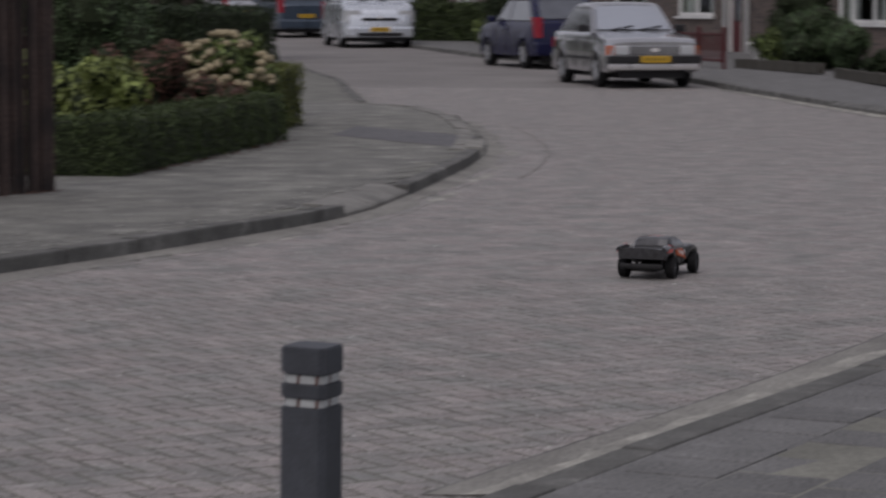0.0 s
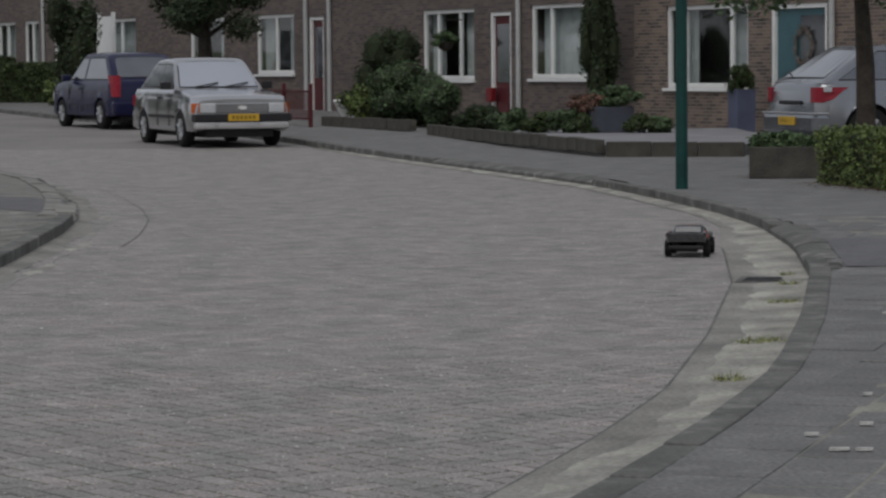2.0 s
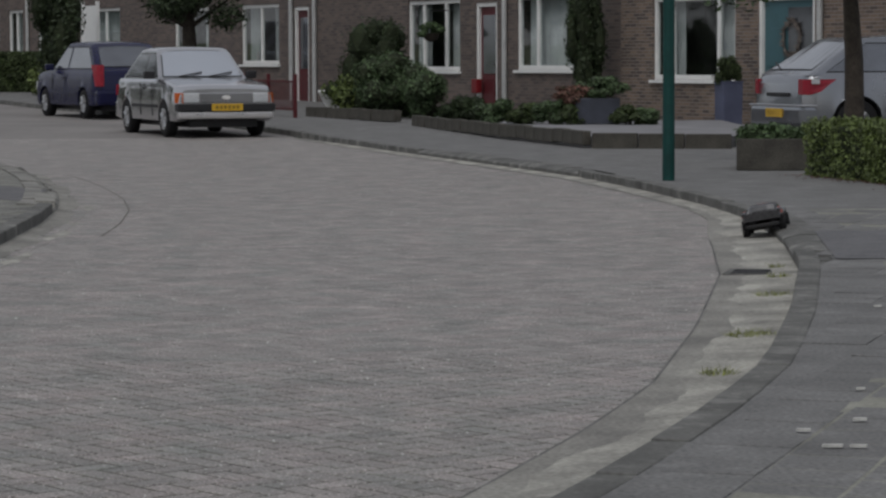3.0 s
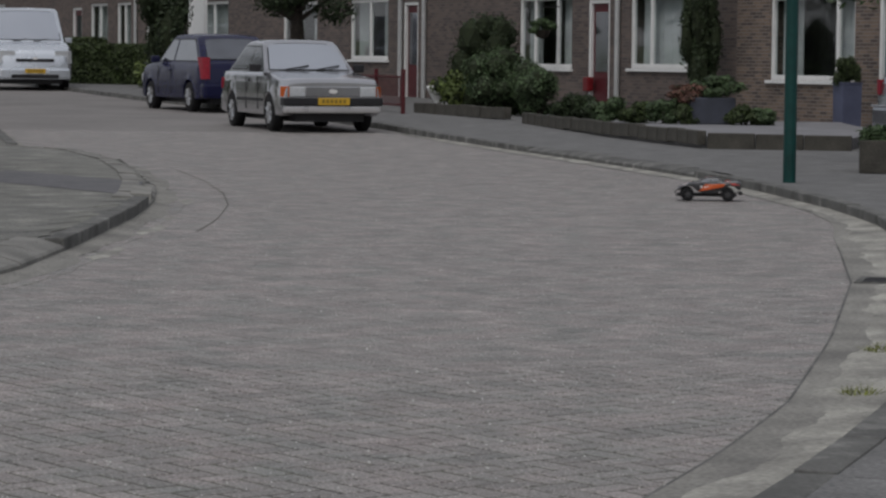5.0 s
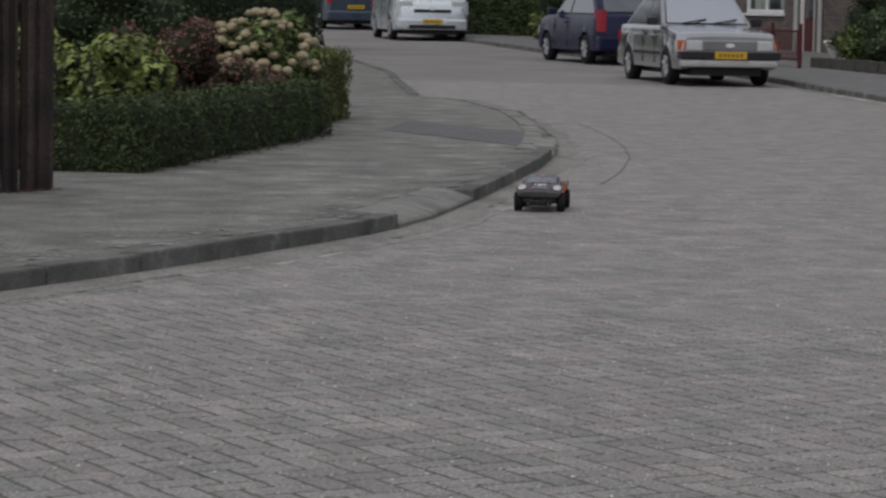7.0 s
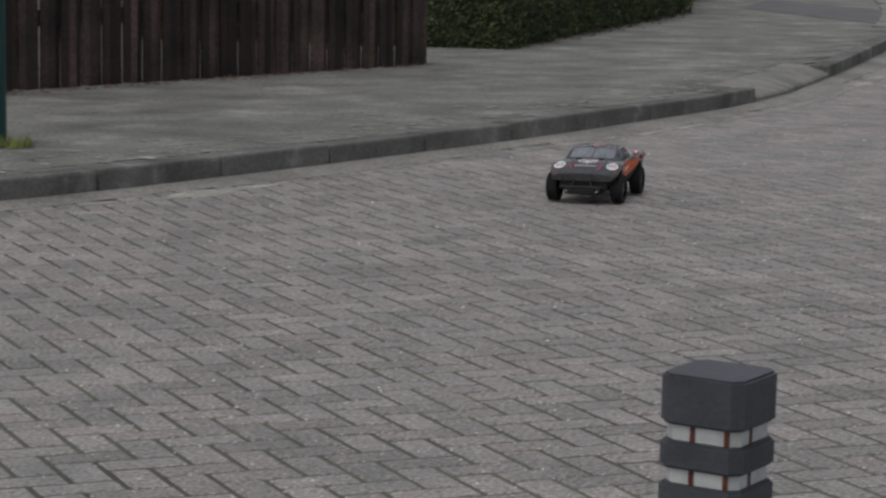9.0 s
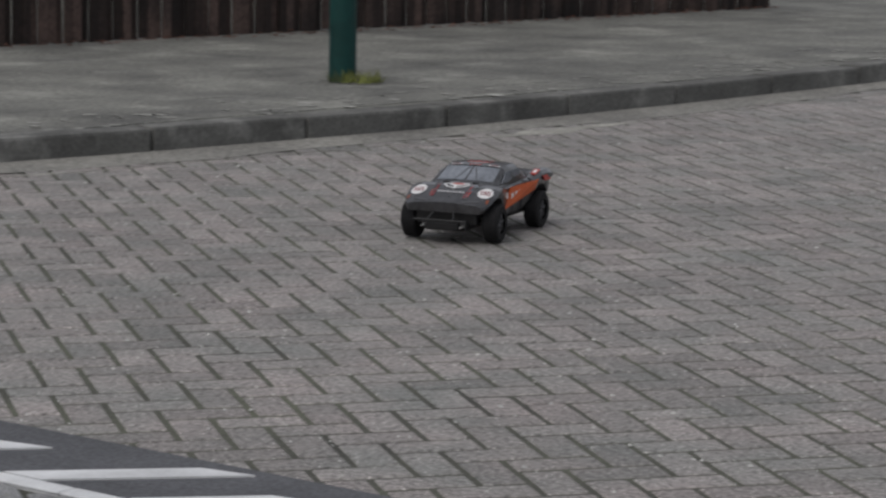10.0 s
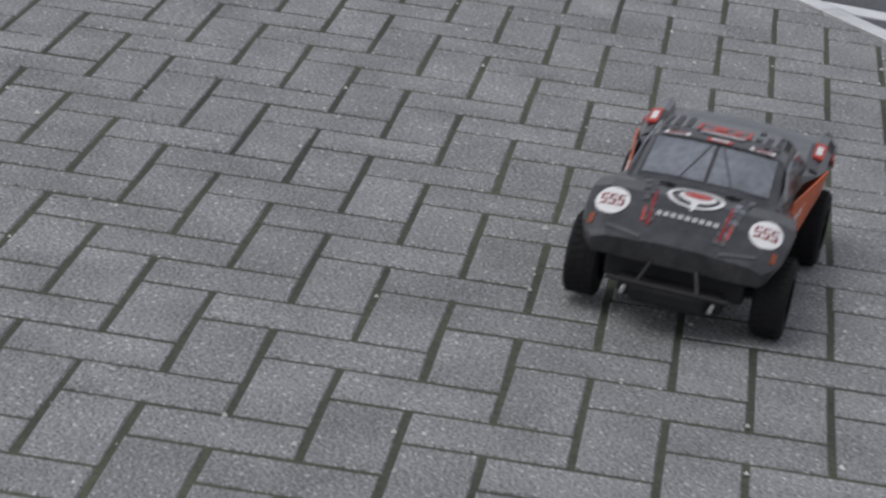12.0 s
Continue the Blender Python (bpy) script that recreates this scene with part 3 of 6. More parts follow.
def hedge(name, label, line, wide, high, leaf, count, size, seed, z=0.09):
    """A clipped hedge along a line: a solid core coloured as inner shade and a coat of small leaves."""
    root = thing(name, label, "hedge")
    segs = [(Vector((*a, z)), Vector((*b, z))) for a, b in zip(line, line[1:])]
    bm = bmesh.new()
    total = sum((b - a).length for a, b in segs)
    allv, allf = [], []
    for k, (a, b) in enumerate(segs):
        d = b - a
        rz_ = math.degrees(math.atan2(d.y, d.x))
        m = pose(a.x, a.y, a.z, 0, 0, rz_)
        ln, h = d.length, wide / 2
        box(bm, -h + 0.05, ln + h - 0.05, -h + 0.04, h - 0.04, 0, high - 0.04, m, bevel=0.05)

        def place(rng, n, ln=ln, h=h):
            x0, x1 = -h, ln + h
            areas = np.array([(x1 - x0) * wide, (x1 - x0) * high, (x1 - x0) * high, wide * high, wide * high])
            face = rng.choice(5, n, p=areas / areas.sum())
            u, w = rng.uniform(0, 1, n), rng.uniform(0, 1, n)
            p = np.zeros((n, 3))
            nn = np.zeros((n, 3))
            p[:, 0] = x0 + u * (x1 - x0)
            p[:, 1] = -h + w * wide
            p[:, 2] = high
            nn[:, 2] = 1
            for val, s in ((1, -1), (2, 1)):
                q = face == val
                p[q, 1], p[q, 2], nn[q] = s * h, w[q] * high, (0, s, 0)
            for val, s, xx in ((3, -1, x0), (4, 1, x1)):
                q = face == val
                p[q, 0], p[q, 1], p[q, 2], nn[q] = xx, -h + u[q] * wide, w[q] * high, (s, 0, 0)
            wob = 0.02 * np.sin(p[:, 0] * 9 + p[:, 2] * 7) + rng.normal(0, 0.018, n)
            return p + nn * wob[:, None], nn

        v, f = leaves(int(count * d.length / total) + 50, place, size, seed + k, 0.7)
        base = len(allv)
        allv += [tuple(m @ Vector(q)) for q in v]
        allf += [tuple(i + base for i in q) for q in f]
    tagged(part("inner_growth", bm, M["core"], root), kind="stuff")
    put("leaf_coat", mesh_of("leaf_coat", allv, allf, M[leaf]), root)
    return root


def tree(name, label, x, y, z, trunk_h, r, crown, leaf, count, size, seed):
    root = thing(name, label, "tree", pose(x, y, z))
    bm = bmesh.new()
    prof = [(r * 1.35, -0.05), (r * 1.08, 0.15), (r, 0.6), (r * 0.92, trunk_h * 0.6), (r * 0.8, trunk_h), (r * 0.45, trunk_h + crown[2])]
    lathe(bm, prof, 14)
    for v in bm.verts:
        v.co += Vector((0.03 * math.sin(v.co.z * 2.3), 0.02 * math.cos(v.co.z * 3), 0)) + Vector((noise.noise(v.co * 6), noise.noise(v.co * 6 + Vector((9, 0, 0))), 0)) * r * 0.25
    part("trunk", bm, M["wood"], root, smooth=True)
    rng = random.Random(seed)
    for k in range(7):
        a = k * math.tau / 7 + rng.uniform(-0.3, 0.3)
        z0 = trunk_h + rng.uniform(-0.15, 0.5)
        bm = rod(bmesh.new(), (0, 0, z0), (math.cos(a) * crown[0] * 0.7, math.sin(a) * crown[1] * 0.7, z0 + rng.uniform(0.2, 0.9) * crown[2]), r * 0.35, r * 0.1, 7)
        part("limb", bm, M["wood"], root)
    place, cen, rad = blob_place(*crown, 22, seed, 0.55)
    v, f = leaves(count, place, size, seed)
    put("crown", mesh_of("crown", v, f, M[leaf]), root, Matrix.Translation((0, 0, trunk_h + crown[2] * 0.85)))
    return root


hedge("box_hedge", "low clipped box hedge round a front garden bed", [(-7.6, 19.2), (-5.02, 19.1), (-4.86, 24.8)], 0.34, 0.47, "leaf_hedge", 26000, 0.016, 11)
hedge("box_hedge", "short clipped hedge at the corner of a drive", [(-5.3, 26.7), (-5.32, 28.4)], 0.32, 0.68, "leaf_olive", 7000, 0.018, 13)
hedge("tall_hedge", "dark clipped evergreen hedge behind the flower bed", [(-9.0, 27.0), (-6.9, 28.4), (-6.35, 30.4)], 0.8, 1.32, "leaf_dark", 24000, 0.026, 14)
shrub("lime_shrub", "broad lime-green shrub behind the low hedge", -6.5, 20.3, 0.1, 0.72, 0.6, 0.5, "leaf_lime", 5200, 0.036, 21, lumps=20)
shrub("lime_shrub", "broad lime-green shrub behind the low hedge", -5.72, 21.3, 0.1, 0.5, 0.55, 0.46, "leaf_lime", 4200, 0.036, 22, lumps=18)
shrub("copper_shrub", "reddish brown feathery shrub in the front bed", -5.75, 23.2, 0.1, 0.46, 0.5, 0.5, "leaf_red", 4600, 0.022, 23, lumps=22)
shrub("copper_shrub", "low rusty flowering plant in the front bed", -5.2, 23.6, 0.1, 0.34, 0.5, 0.34, "leaf_red", 2600, 0.022, 24, flowers=("flower", 26, 0.035))
shrub("hydrangea", "hydrangea with faded cream flower heads", -5.36, 25.2, 0.1, 0.52, 0.52, 0.56, "leaf_light", 5200, 0.036, 25, lumps=20, flowers=("flower", 80, 0.05))
shrub("round_bush", "large round clipped evergreen bush", -7.0, 25.2, 0.1, 0.85, 0.85, 1.08, "leaf_mid", 17000, 0.024, 26, lumps=30)
shrub("round_bush", "large dark evergreen bush by the fence", -9.6, 24.2, 0.1, 1.1, 1.1, 1.1, "leaf_dark", 9000, 0.034, 27, lumps=24)


# ------------------------------------------------------------------ houses
P0 = Vector((6.9, 47.8))
DIR = Vector((-0.42, 0.91)).normalized()
FACADE = math.degrees(math.atan2(DIR.y, DIR.x))


def on_facade(s, out=0.0, z=0.0):
    """A place s metres along the house fronts, out metres before the wall."""
    n = Vector((-DIR.y, DIR.x))
    q = P0 + DIR * s + n * out
    return Vector((q.x, q.y, 0.1 + lie(q.y) + z))


def wall_with_holes(length, height, thick, holes):
    """A wall in x-z with rectangular openings (x0, x1, z0, z1), its front at y = thick."""
    xs = sorted({0.0, length, *[h[0] for h in holes], *[h[1] for h in holes]})
    zs = sorted({0.0, height, *[h[2] for h in holes], *[h[3] for h in holes]})
    solid = {}
    for i in range(len(xs) - 1):
        for j in range(len(zs) - 1):
            cx, cz = (xs[i] + xs[i + 1]) / 2, (zs[j] + zs[j + 1]) / 2
            solid[i, j] = not any(h[0] < cx < h[1] and h[2] < cz < h[3] for h in holes)
    v, f = [], []

    def quad(*q):
        k = len(v)
        v.extend(q)
        f.append((k, k + 1, k + 2, k + 3))

    for (i, j), s in solid.items():
        if not s:
            continue
        x0, x1, z0, z1 = xs[i], xs[i + 1], zs[j], zs[j + 1]
        quad((x1, thick, z0), (x0, thick, z0), (x0, thick, z1), (x1, thick, z1))
        quad((x0, 0, z0), (x1, 0, z0), (x1, 0, z1), (x0, 0, z1))
        if not solid.get((i - 1, j)):
            quad((x0, thick, z0), (x0, 0, z0), (x0, 0, z1), (x0, thick, z1))
        if not solid.get((i + 1, j)):
            quad((x1, 0, z0), (x1, thick, z0), (x1, thick, z1), (x1, 0, z1))
        if not solid.get((i, j - 1)):
            quad((x0, thick, z0), (x1, thick, z0), (x1, 0, z0), (x0, 0, z0))
        if not solid.get((i, j + 1)):
            quad((x0, 0, z1), (x1, 0, z1), (x1, thick, z1), (x0, thick, z1))
    return v, f


def window(root, x0, x1, z0, z1, bars, curtain, depth=0.3):
    """A white window with its sill, mullions, panes and curtain, in an opening."""
    w = part("window", boxed(x0, x1, depth - 0.12, depth - 0.04, z1 - 0.08, z1, bevel=0.006), M["white"], root, "white painted window")
    part("frame", boxed(x0, x1, depth - 0.12, depth - 0.04, z0, z0 + 0.09, bevel=0.006), M["white"], w)
    for a, b in ((x0, x0 + 0.08), (x1 - 0.08, x1)):
        part("frame", boxed(a, b, depth - 0.12, depth - 0.04, z0 + 0.09, z1 - 0.08, bevel=0.006), M["white"], w)
    cuts = [x0 + 0.08] + [x0 + (x1 - x0) * q for q in bars] + [x1 - 0.08]
    for q in cuts[1:-1]:
        part("mullion", boxed(q - 0.045, q + 0.045, depth - 0.115, depth - 0.045, z0 + 0.09, z1 - 0.08, bevel=0.005), M["white"], w)
    for a, b in zip(cuts, cuts[1:]):
        ob = part("pane", boxed(a, b, depth - 0.085, depth - 0.08, z0 + 0.09, z1 - 0.08), M["pane"], w)
        ob.visible_shadow = False
    part("sill", boxed(x0 - 0.06, x1 + 0.06, depth - 0.05, depth + 0.06, z0 - 0.06, z0 - 0.002, bevel=0.008), M["white"], w)
    if curtain:
        bm = bmesh.new()
        for a, b in ([(x0 + 0.1, x0 + (x1 - x0) * 0.3), (x1 - (x1 - x0) * 0.28, x1 - 0.1)] if curtain == 1 else [(x0 + 0.1, x1 - 0.1)]):
            n = 40
            secs = []
            for k in range(n + 1):
                x = a + (b - a) * k / n
                y = depth - 0.24 + 0.03 * math.sin(k * 1.7)
                secs.append([(x, y, z0 + 0.03), (x, y, z1)])
            loft(bm, secs, close=False, caps=False)
        part("curtain", bm, M["curtain"], w, "pale net curtain")


def door(root, x0, x1, h, paint, extra=False, depth=0.3):
    d = part("door", boxed(x0 + 0.09, x1 - 0.09, depth - 0.14, depth - 0.08, 0.06, h - 0.08, bevel=0.006), M[paint], root, {"teal": "teal painted front door", "red": "dark red front door"}[paint])
    for a, b in ((x0, x0 + 0.09), (x1 - 0.09, x1)):
        part("door_frame", boxed(a, b, depth - 0.16, depth - 0.02, 0, h, bevel=0.006), M["white"], d, "white door frame")
    part("door_frame", boxed(x0 + 0.09, x1 - 0.09, depth - 0.16, depth - 0.02, h - 0.08, h, bevel=0.006), M["white"], d, "white door frame")
    part("step", boxed(x0, x1, depth - 0.12, depth + 0.2, 0, 0.06, bevel=0.01), M["stone"], d, "stone doorstep")
    if paint == "red":
        part("door_panel", boxed(x0 + 0.22, x1 - 0.22, depth - 0.08, depth - 0.062, 0.2, 0.75, bevel=0.005), M[paint], d)
        part("door_glass", boxed(x0 + 0.2, x1 - 0.2, depth - 0.08, depth - 0.068, 0.85, h - 0.25), M["glass_side"], d, "grey door glass")
        if extra == "box":
            part("letter_box", boxed(x1 - 0.26, x1 - 0.03, depth + 0.0, depth + 0.13, 0.45, 0.74, bevel=0.02), M["red_bright"], d, "red letter box")
    else:
        wide = x1 - x0
        part("door_glass", boxed(x0 + 0.14, x0 + wide * 0.52, depth - 0.08, depth - 0.068, 0.25, h - 0.2), M["glass_side"], d, "door glass reflecting the street")
        for z in (0.3, 1.15):
            part("door_panel", boxed(x0 + wide * 0.58, x1 - 0.2, depth - 0.08, depth - 0.065, z, z + 0.65, bevel=0.005), M[paint], d)
    bm = rod(bmesh.new(), (x0 + 0.2, depth - 0.06, 1.05), (x0 + 0.32, depth - 0.04, 1.05), 0.012, 0.012, 8)
    part("door_handle", bm, M["metal_bar"], d, "metal handle")
    if extra is True:
        bm = bmesh.new()
        rng = random.Random(4)
        for k in range(240):
            a = k * math.tau / 80
            c = Vector((x0 + (x1 - x0) * 0.44 + 0.25 * math.cos(a), depth - 0.05, 1.62 + 0.3 * math.sin(a)))
            rod(bm, c, c + Vector((rng.uniform(-0.08, 0.08), rng.uniform(0, 0.07), rng.uniform(-0.08, 0.08))), 0.012, 0.003, 5)
        part("wreath", bm, M["twig"], d, "round twig wreath")


def house(s0, s1, openings, wall, label, pipes=()):
    """One house of the row: walls, windows, door, upper storey and roof."""
    length, deep = s1 - s0, 8.0
    base = on_facade(s0)
    base.z -= 0.1
    # local x runs along the fronts, local y = outwards
    root = thing("terraced_house", label, "house", Matrix.Translation(base) @ Matrix.Rotation(radians(FACADE), 4, "Z") @ Matrix.Translation((0, -0.3, 0)), group="row of houses")
    holes = []
    for o in openings:
        kind_, a, b = o[0], o[1] - s0, o[2] - s0
        if kind_ == "win":
            holes.append((a, b, o[3], o[4]))
        else:
            holes.append((a, b, 0.0, o[3]))
    ups = [(length * 0.18, length * 0.42, 3.4, 4.7), (length * 0.6, length * 0.84, 3.4, 4.7)]
    v, f = wall_with_holes(length, 5.4, 0.3, holes + ups)
    put("wall", mesh_of("wall", v, f, M[wall]), root, label="weathered brown brick front wall")
    part("wall", boxed(0, 0.25, -deep, -0.002, 0, 5.4), M[wall], root)
    part("wall", boxed(length - 0.25, length, -deep, -0.002, 0, 5.4), M[wall], root)
    part("wall", boxed(0.25, length - 0.25, -deep, -deep + 0.25, 0, 5.4), M[wall], root)
    part("room", boxed(0.25, length - 0.25, -1.1, -1.0, 0, 5.4), M["dim"], root, "dim inner wall")
    part("storey_floor", boxed(0.25, length - 0.25, -deep + 0.25, -0.002, 2.7, 2.9), M["dim"], root)
    for o in openings:
        a, b = o[1] - s0, o[2] - s0
        if o[0] == "win":
            window(root, a, b, o[3], o[4], o[5], o[6])
        else:
            door(root, a, b, o[3], o[4], o[5])
    for a, b, z0, z1 in ups:
        window(root, a, b, z0, z1, (0.5,), 1)
    bm = bmesh.new()
    for y0, y1, z0, z1 in ((0.75, -deep / 2, 5.15, 8.6), (-deep - 0.45, -deep / 2, 5.15, 8.6)):
        slab_quad(bm, [(0, y0, z0), (length, y0, z0), (length, y1, z1), (0, y1, z1)], 0.08)
    part("roof", bm, M["roof"], root, "red-brown tiled roof")
    part("gutter", boxed(0, length, 0.62, 0.76, 5.2, 5.32, bevel=0.02), M["white"], root, "white roof gutter")
    for q in pipes:
        part("downpipe", rod(bmesh.new(), (q - s0, 0.36, 0.0), (q - s0, 0.36, 5.3), 0.055, seg=12), M["grey_pipe"], root, "pale grey downpipe")
    return root


house(-9.0, 4.35, [("door", -2.02, -0.31, 2.35, "teal", True), ("win", 0.42, 3.2, 0.9, 2.4, (0.22, 0.78), 1), ("win", -6.5, -4.2, 0.85, 2.4, (0.5,), 1)], "wall_a", "brown brick terraced house with teal door and wide window", pipes=(-2.25,))
house(4.35, 9.1, [("win", 5.3, 8.48, 0.97, 2.45, (0.25, 0.75), 2)], "wall_b", "dark brick terraced house with wide net-curtained window", pipes=(8.9,))
house(9.1, 18.5, [("door", 9.33, 10.26, 2.3, "red", "box"), ("win", 10.98, 13.46, 0.9, 2.4, (0.3, 0.72), 1)], "wall_b", "dark brick terraced house with red door", pipes=(18.3,))
house(18.5, 30.0, [("door", 18.75, 19.6, 2.3, "red", False), ("win", 20.5, 22.86, 0.95, 2.4, (0.5,), 1), ("win", 25.0, 27.4, 0.95, 2.4, (0.5,), 1)], "wall_b", "dark brick terraced house with white window", pipes=(19.66,))
house(30.0, 38.9, [("win", 31.5, 34.0, 0.95, 2.4, (0.5,), 2), ("win", 37.0, 38.6, 0.95, 2.4, (0.4,), 2)], "wall_b", "dark brick terraced house with white windows")
house(38.9, 52.0, [("win", 40.0, 41.4, 0.95, 2.4, (0.5,), 2), ("win", 42.3, 44.1, 0.95, 2.4, (0.5,), 2), ("door", 45.0, 46.0, 2.3, "red", False)], "wall_b", "dark brick terraced house with pale tall windows", pipes=(39.4,))
house(52.0, 70.0, [("win", 54.0, 56.4, 0.95, 2.4, (0.5,), 1), ("win", 60.0, 62.4, 0.95, 2.4, (0.5,), 1)], "wall_b", "dark brick terraced house far down the street")

# ------------------------------------------------------------------ front gardens


def low_wall(name, label, a, b, wide, high, piece=0.5):
    a, b = Vector((*a, 0.09 + lie(a[1]))), Vector((*b, 0.09 + lie(b[1])))
    d = b - a
    n = max(1, int(d.length / piece))
    root = thing(name, label, "border wall", pose(*a, 0, 0, math.degrees(math.atan2(d.y, d.x))))
    me = bpy.data.meshes.new("border_stone")
    bm = boxed(0.006, d.length / n - 0.006, -wide / 2, wide / 2, -0.02, high, bevel=0.012)
    bm.to_mesh(me)
    bm.free()
    me.materials.append(M["stone"])
    for k in range(n):
        put("stone", me, root, pose(k * d.length / n, random.uniform(-0.008, 0.008), random.uniform(-0.01, 0.01), 0, 0, random.uniform(-0.6, 0.6)))


low_wall("border_wall", "low weathered stone border of a front garden", (1.12, 47.9), (3.19, 37.2), 0.12, 0.17)
low_wall("border_wall", "low dark stone border at the end of a terrace", (3.25, 37.15), (5.1, 36.8), 0.12, 0.2)
low_wall("border_wall", "low weathered stone border with a gap", (-0.8, 53.4), (0.86, 49.3), 0.14, 0.18)


def terrace():
    v = [(3.3, 37.35, 0.24), (5.1, 37.0, 0.24), (6.1, 41.0, 0.24), (6.3, 46.8, 0.24), (2.2, 46.6, 0.24), (1.9, 44.5, 0.24)]
    me = mesh_of("terrace", v + [(x, y, 0.05) for x, y, _ in v], [tuple(range(6))] + [(k, k + 6, (k + 1) % 6 + 6, (k + 1) % 6) for k in range(6)], M["paving_pale"])
    tagged(put("terrace", me), "pale paved terrace behind a low border", "terrace", kind="structure")


terrace()


def planter_box():
    root = thing("stone_planter", "rectangular brown stone planter with low greenery", "planter", pose(4.15, 29.6, 0.09, 0, 0, -8))
    for x0, x1, y0, y1 in ((0, 1.5, 0, 0.1), (0, 1.5, 1.1, 1.2), (0, 0.1, 0.1, 1.1), (1.4, 1.5, 0.1, 1.1)):
        part("side", boxed(x0, x1, y0, y1, 0, 0.34, bevel=0.012), M["stone"], root)
    part("soil", boxed(0.1, 1.4, 0.1, 1.1, 0.02, 0.27), M["earth"], root)


planter_box()
hedge("planter_greenery", "low evergreen plants filling a stone planter", [(4.5, 29.95), (5.2, 29.85)], 0.55, 0.16, "leaf_mid", 2600, 0.035, 31, z=0.36)
hedge("variegated_hedge", "yellow-green variegated low hedge beside the pavement", [(5.02, 28.0), (5.35, 26.6), (5.7, 24.6)], 0.6, 0.55, "leaf_light", 15000, 0.024, 32)
for gx, gy, gr, gh, lf, sd in ((2.35, 44.9, 0.3, 0.2, "leaf_mid", 331), (2.8, 44.7, 0.34, 0.18, "leaf_hedge", 332), (3.25, 44.5, 0.3, 0.21, "leaf_mid", 333), (3.55, 44.3, 0.2, 0.16, "leaf_hedge", 334), (4.45, 44.1, 0.26, 0.17, "leaf_hedge", 335), (4.72, 44.1, 0.22, 0.14, "leaf_mid", 336)):
    shrub("border_plant", "low dark green tufted plant before a terrace", gx, gy, 0.24, gr, 0.3, gh, lf, 2200, 0.03, sd, lumps=16)
hedge("far_trees", "dark row of trees closing the street", [(-80, 152), (-48, 142), (-26, 128)], 5.0, 8.0, "leaf_dark", 9000, 0.4, 36, z=0.8)
hedge("garden_hedge", "clipped privet hedge before the far houses", [(-10.5, 77.2), (-8.4, 76.0)], 0.8, 1.05, "leaf_hedge", 9000, 0.05, 34, z=0.43)
hedge("garden_hedge", "clipped privet hedge before the far houses", [(-12.9, 86.6), (-11.2, 85.0)], 0.7, 1.3, "leaf_hedge", 4000, 0.06, 35, z=0.4)
shrub("garden_shrub", "loose dark green garden shrub", 0.8, 52.4, 0.2, 0.7, 0.7, 0.62, "leaf_mid", 7500, 0.032, 41, lumps=30)
shrub("garden_shrub", "low spreading garden shrub", 1.45, 51.4, 0.2, 0.5, 0.5, 0.42, "leaf_mid", 4200, 0.032, 42, lumps=20)
shrub("garden_shrub", "low dark garden shrub", 2.05, 50.4, 0.12, 0.42, 0.4, 0.24, "leaf_dark", 4200, 0.035, 43, lumps=22)
shrub("garden_shrub", "pale green low garden plant", 0.0, 53.3, 0.2, 0.5, 0.5, 0.4, "leaf_light", 1600, 0.05, 44)
shrub("garden_shrub", "straggly tall garden shrub", 0.6, 53.4, 0.2, 0.75, 0.6, 0.95, "leaf_dark", 5200, 0.034, 45, lumps=30)
shrub("columnar_conifer", "narrow dark columnar conifer against the house wall", *on_facade(4.55, 0.65)[:2], 0.15, 0.36, 0.36, 1.45, "leaf_dark", 6000, 0.04, 46, lumps=34, category="conifer")
shrub("conifer", "dark pointed garden conifer", -6.9, 66.0, 0.3, 0.6, 0.6, 1.5, "leaf_dark", 3500, 0.06, 47, lumps=20, category="conifer")
shrub("pale_shrub", "pale grassy plant beside a hedge", -7.9, 72.0, 0.4, 0.4, 0.4, 0.4, "leaf_light", 1200, 0.05, 48)
tree("street_tree", "young street tree with a straight dark trunk", 5.95, 32.6, 0.09, 2.0, 0.125, (1.9, 1.9, 1.3), "leaf_mid", 9000, 0.055, 51)
tree("garden_tree", "small dark garden tree with a low crown", -3.45, 60.0, 0.3, 1.8, 0.17, (1.35, 1.35, 0.95), "leaf_dark", 14000, 0.05, 52)
tree("garden_tree", "broad dark tree behind the far garden", -13.5, 60.0, 0.2, 2.0, 0.16, (2.4, 2.4, 1.9), "leaf_dark", 9000, 0.07, 53)
tree("garden_tree", "broad dark tree down the street", -22.5, 92.0, 0.5, 1.9, 0.2, (3.2, 3.2, 2.4), "leaf_dark", 9000, 0.09, 54)
tree("garden_tree", "broad dark tree down the street", -28.0, 118.0, 0.7, 1.9, 0.2, (4.5, 4.5, 3.4), "leaf_dark", 9000, 0.12, 55)


def square_planter():
    x, y, z = 6.45, 47.0, 0.13
    root = thing("square_planter", "tall blue-grey square tapered planter", "planter", pose(x, y, z, 0, 0, 20))
    bm = bmesh.new()
    loft(bm, [[(-a, -a, h), (a, -a, h), (a, a, h), (-a, a, h)] for a, h in ((0.17, 0), (0.178, 0.74), (0.186, 0.74), (0.186, 0.77))])
    part("pot", bm, M["planter"], root)
    shrub("box_ball", "clipped box ball in a tall planter", x, y, z + 0.72, 0.25, 0.25, 0.27, "leaf_hedge", 4200, 0.02, 61, lumps=22)


square_planter()


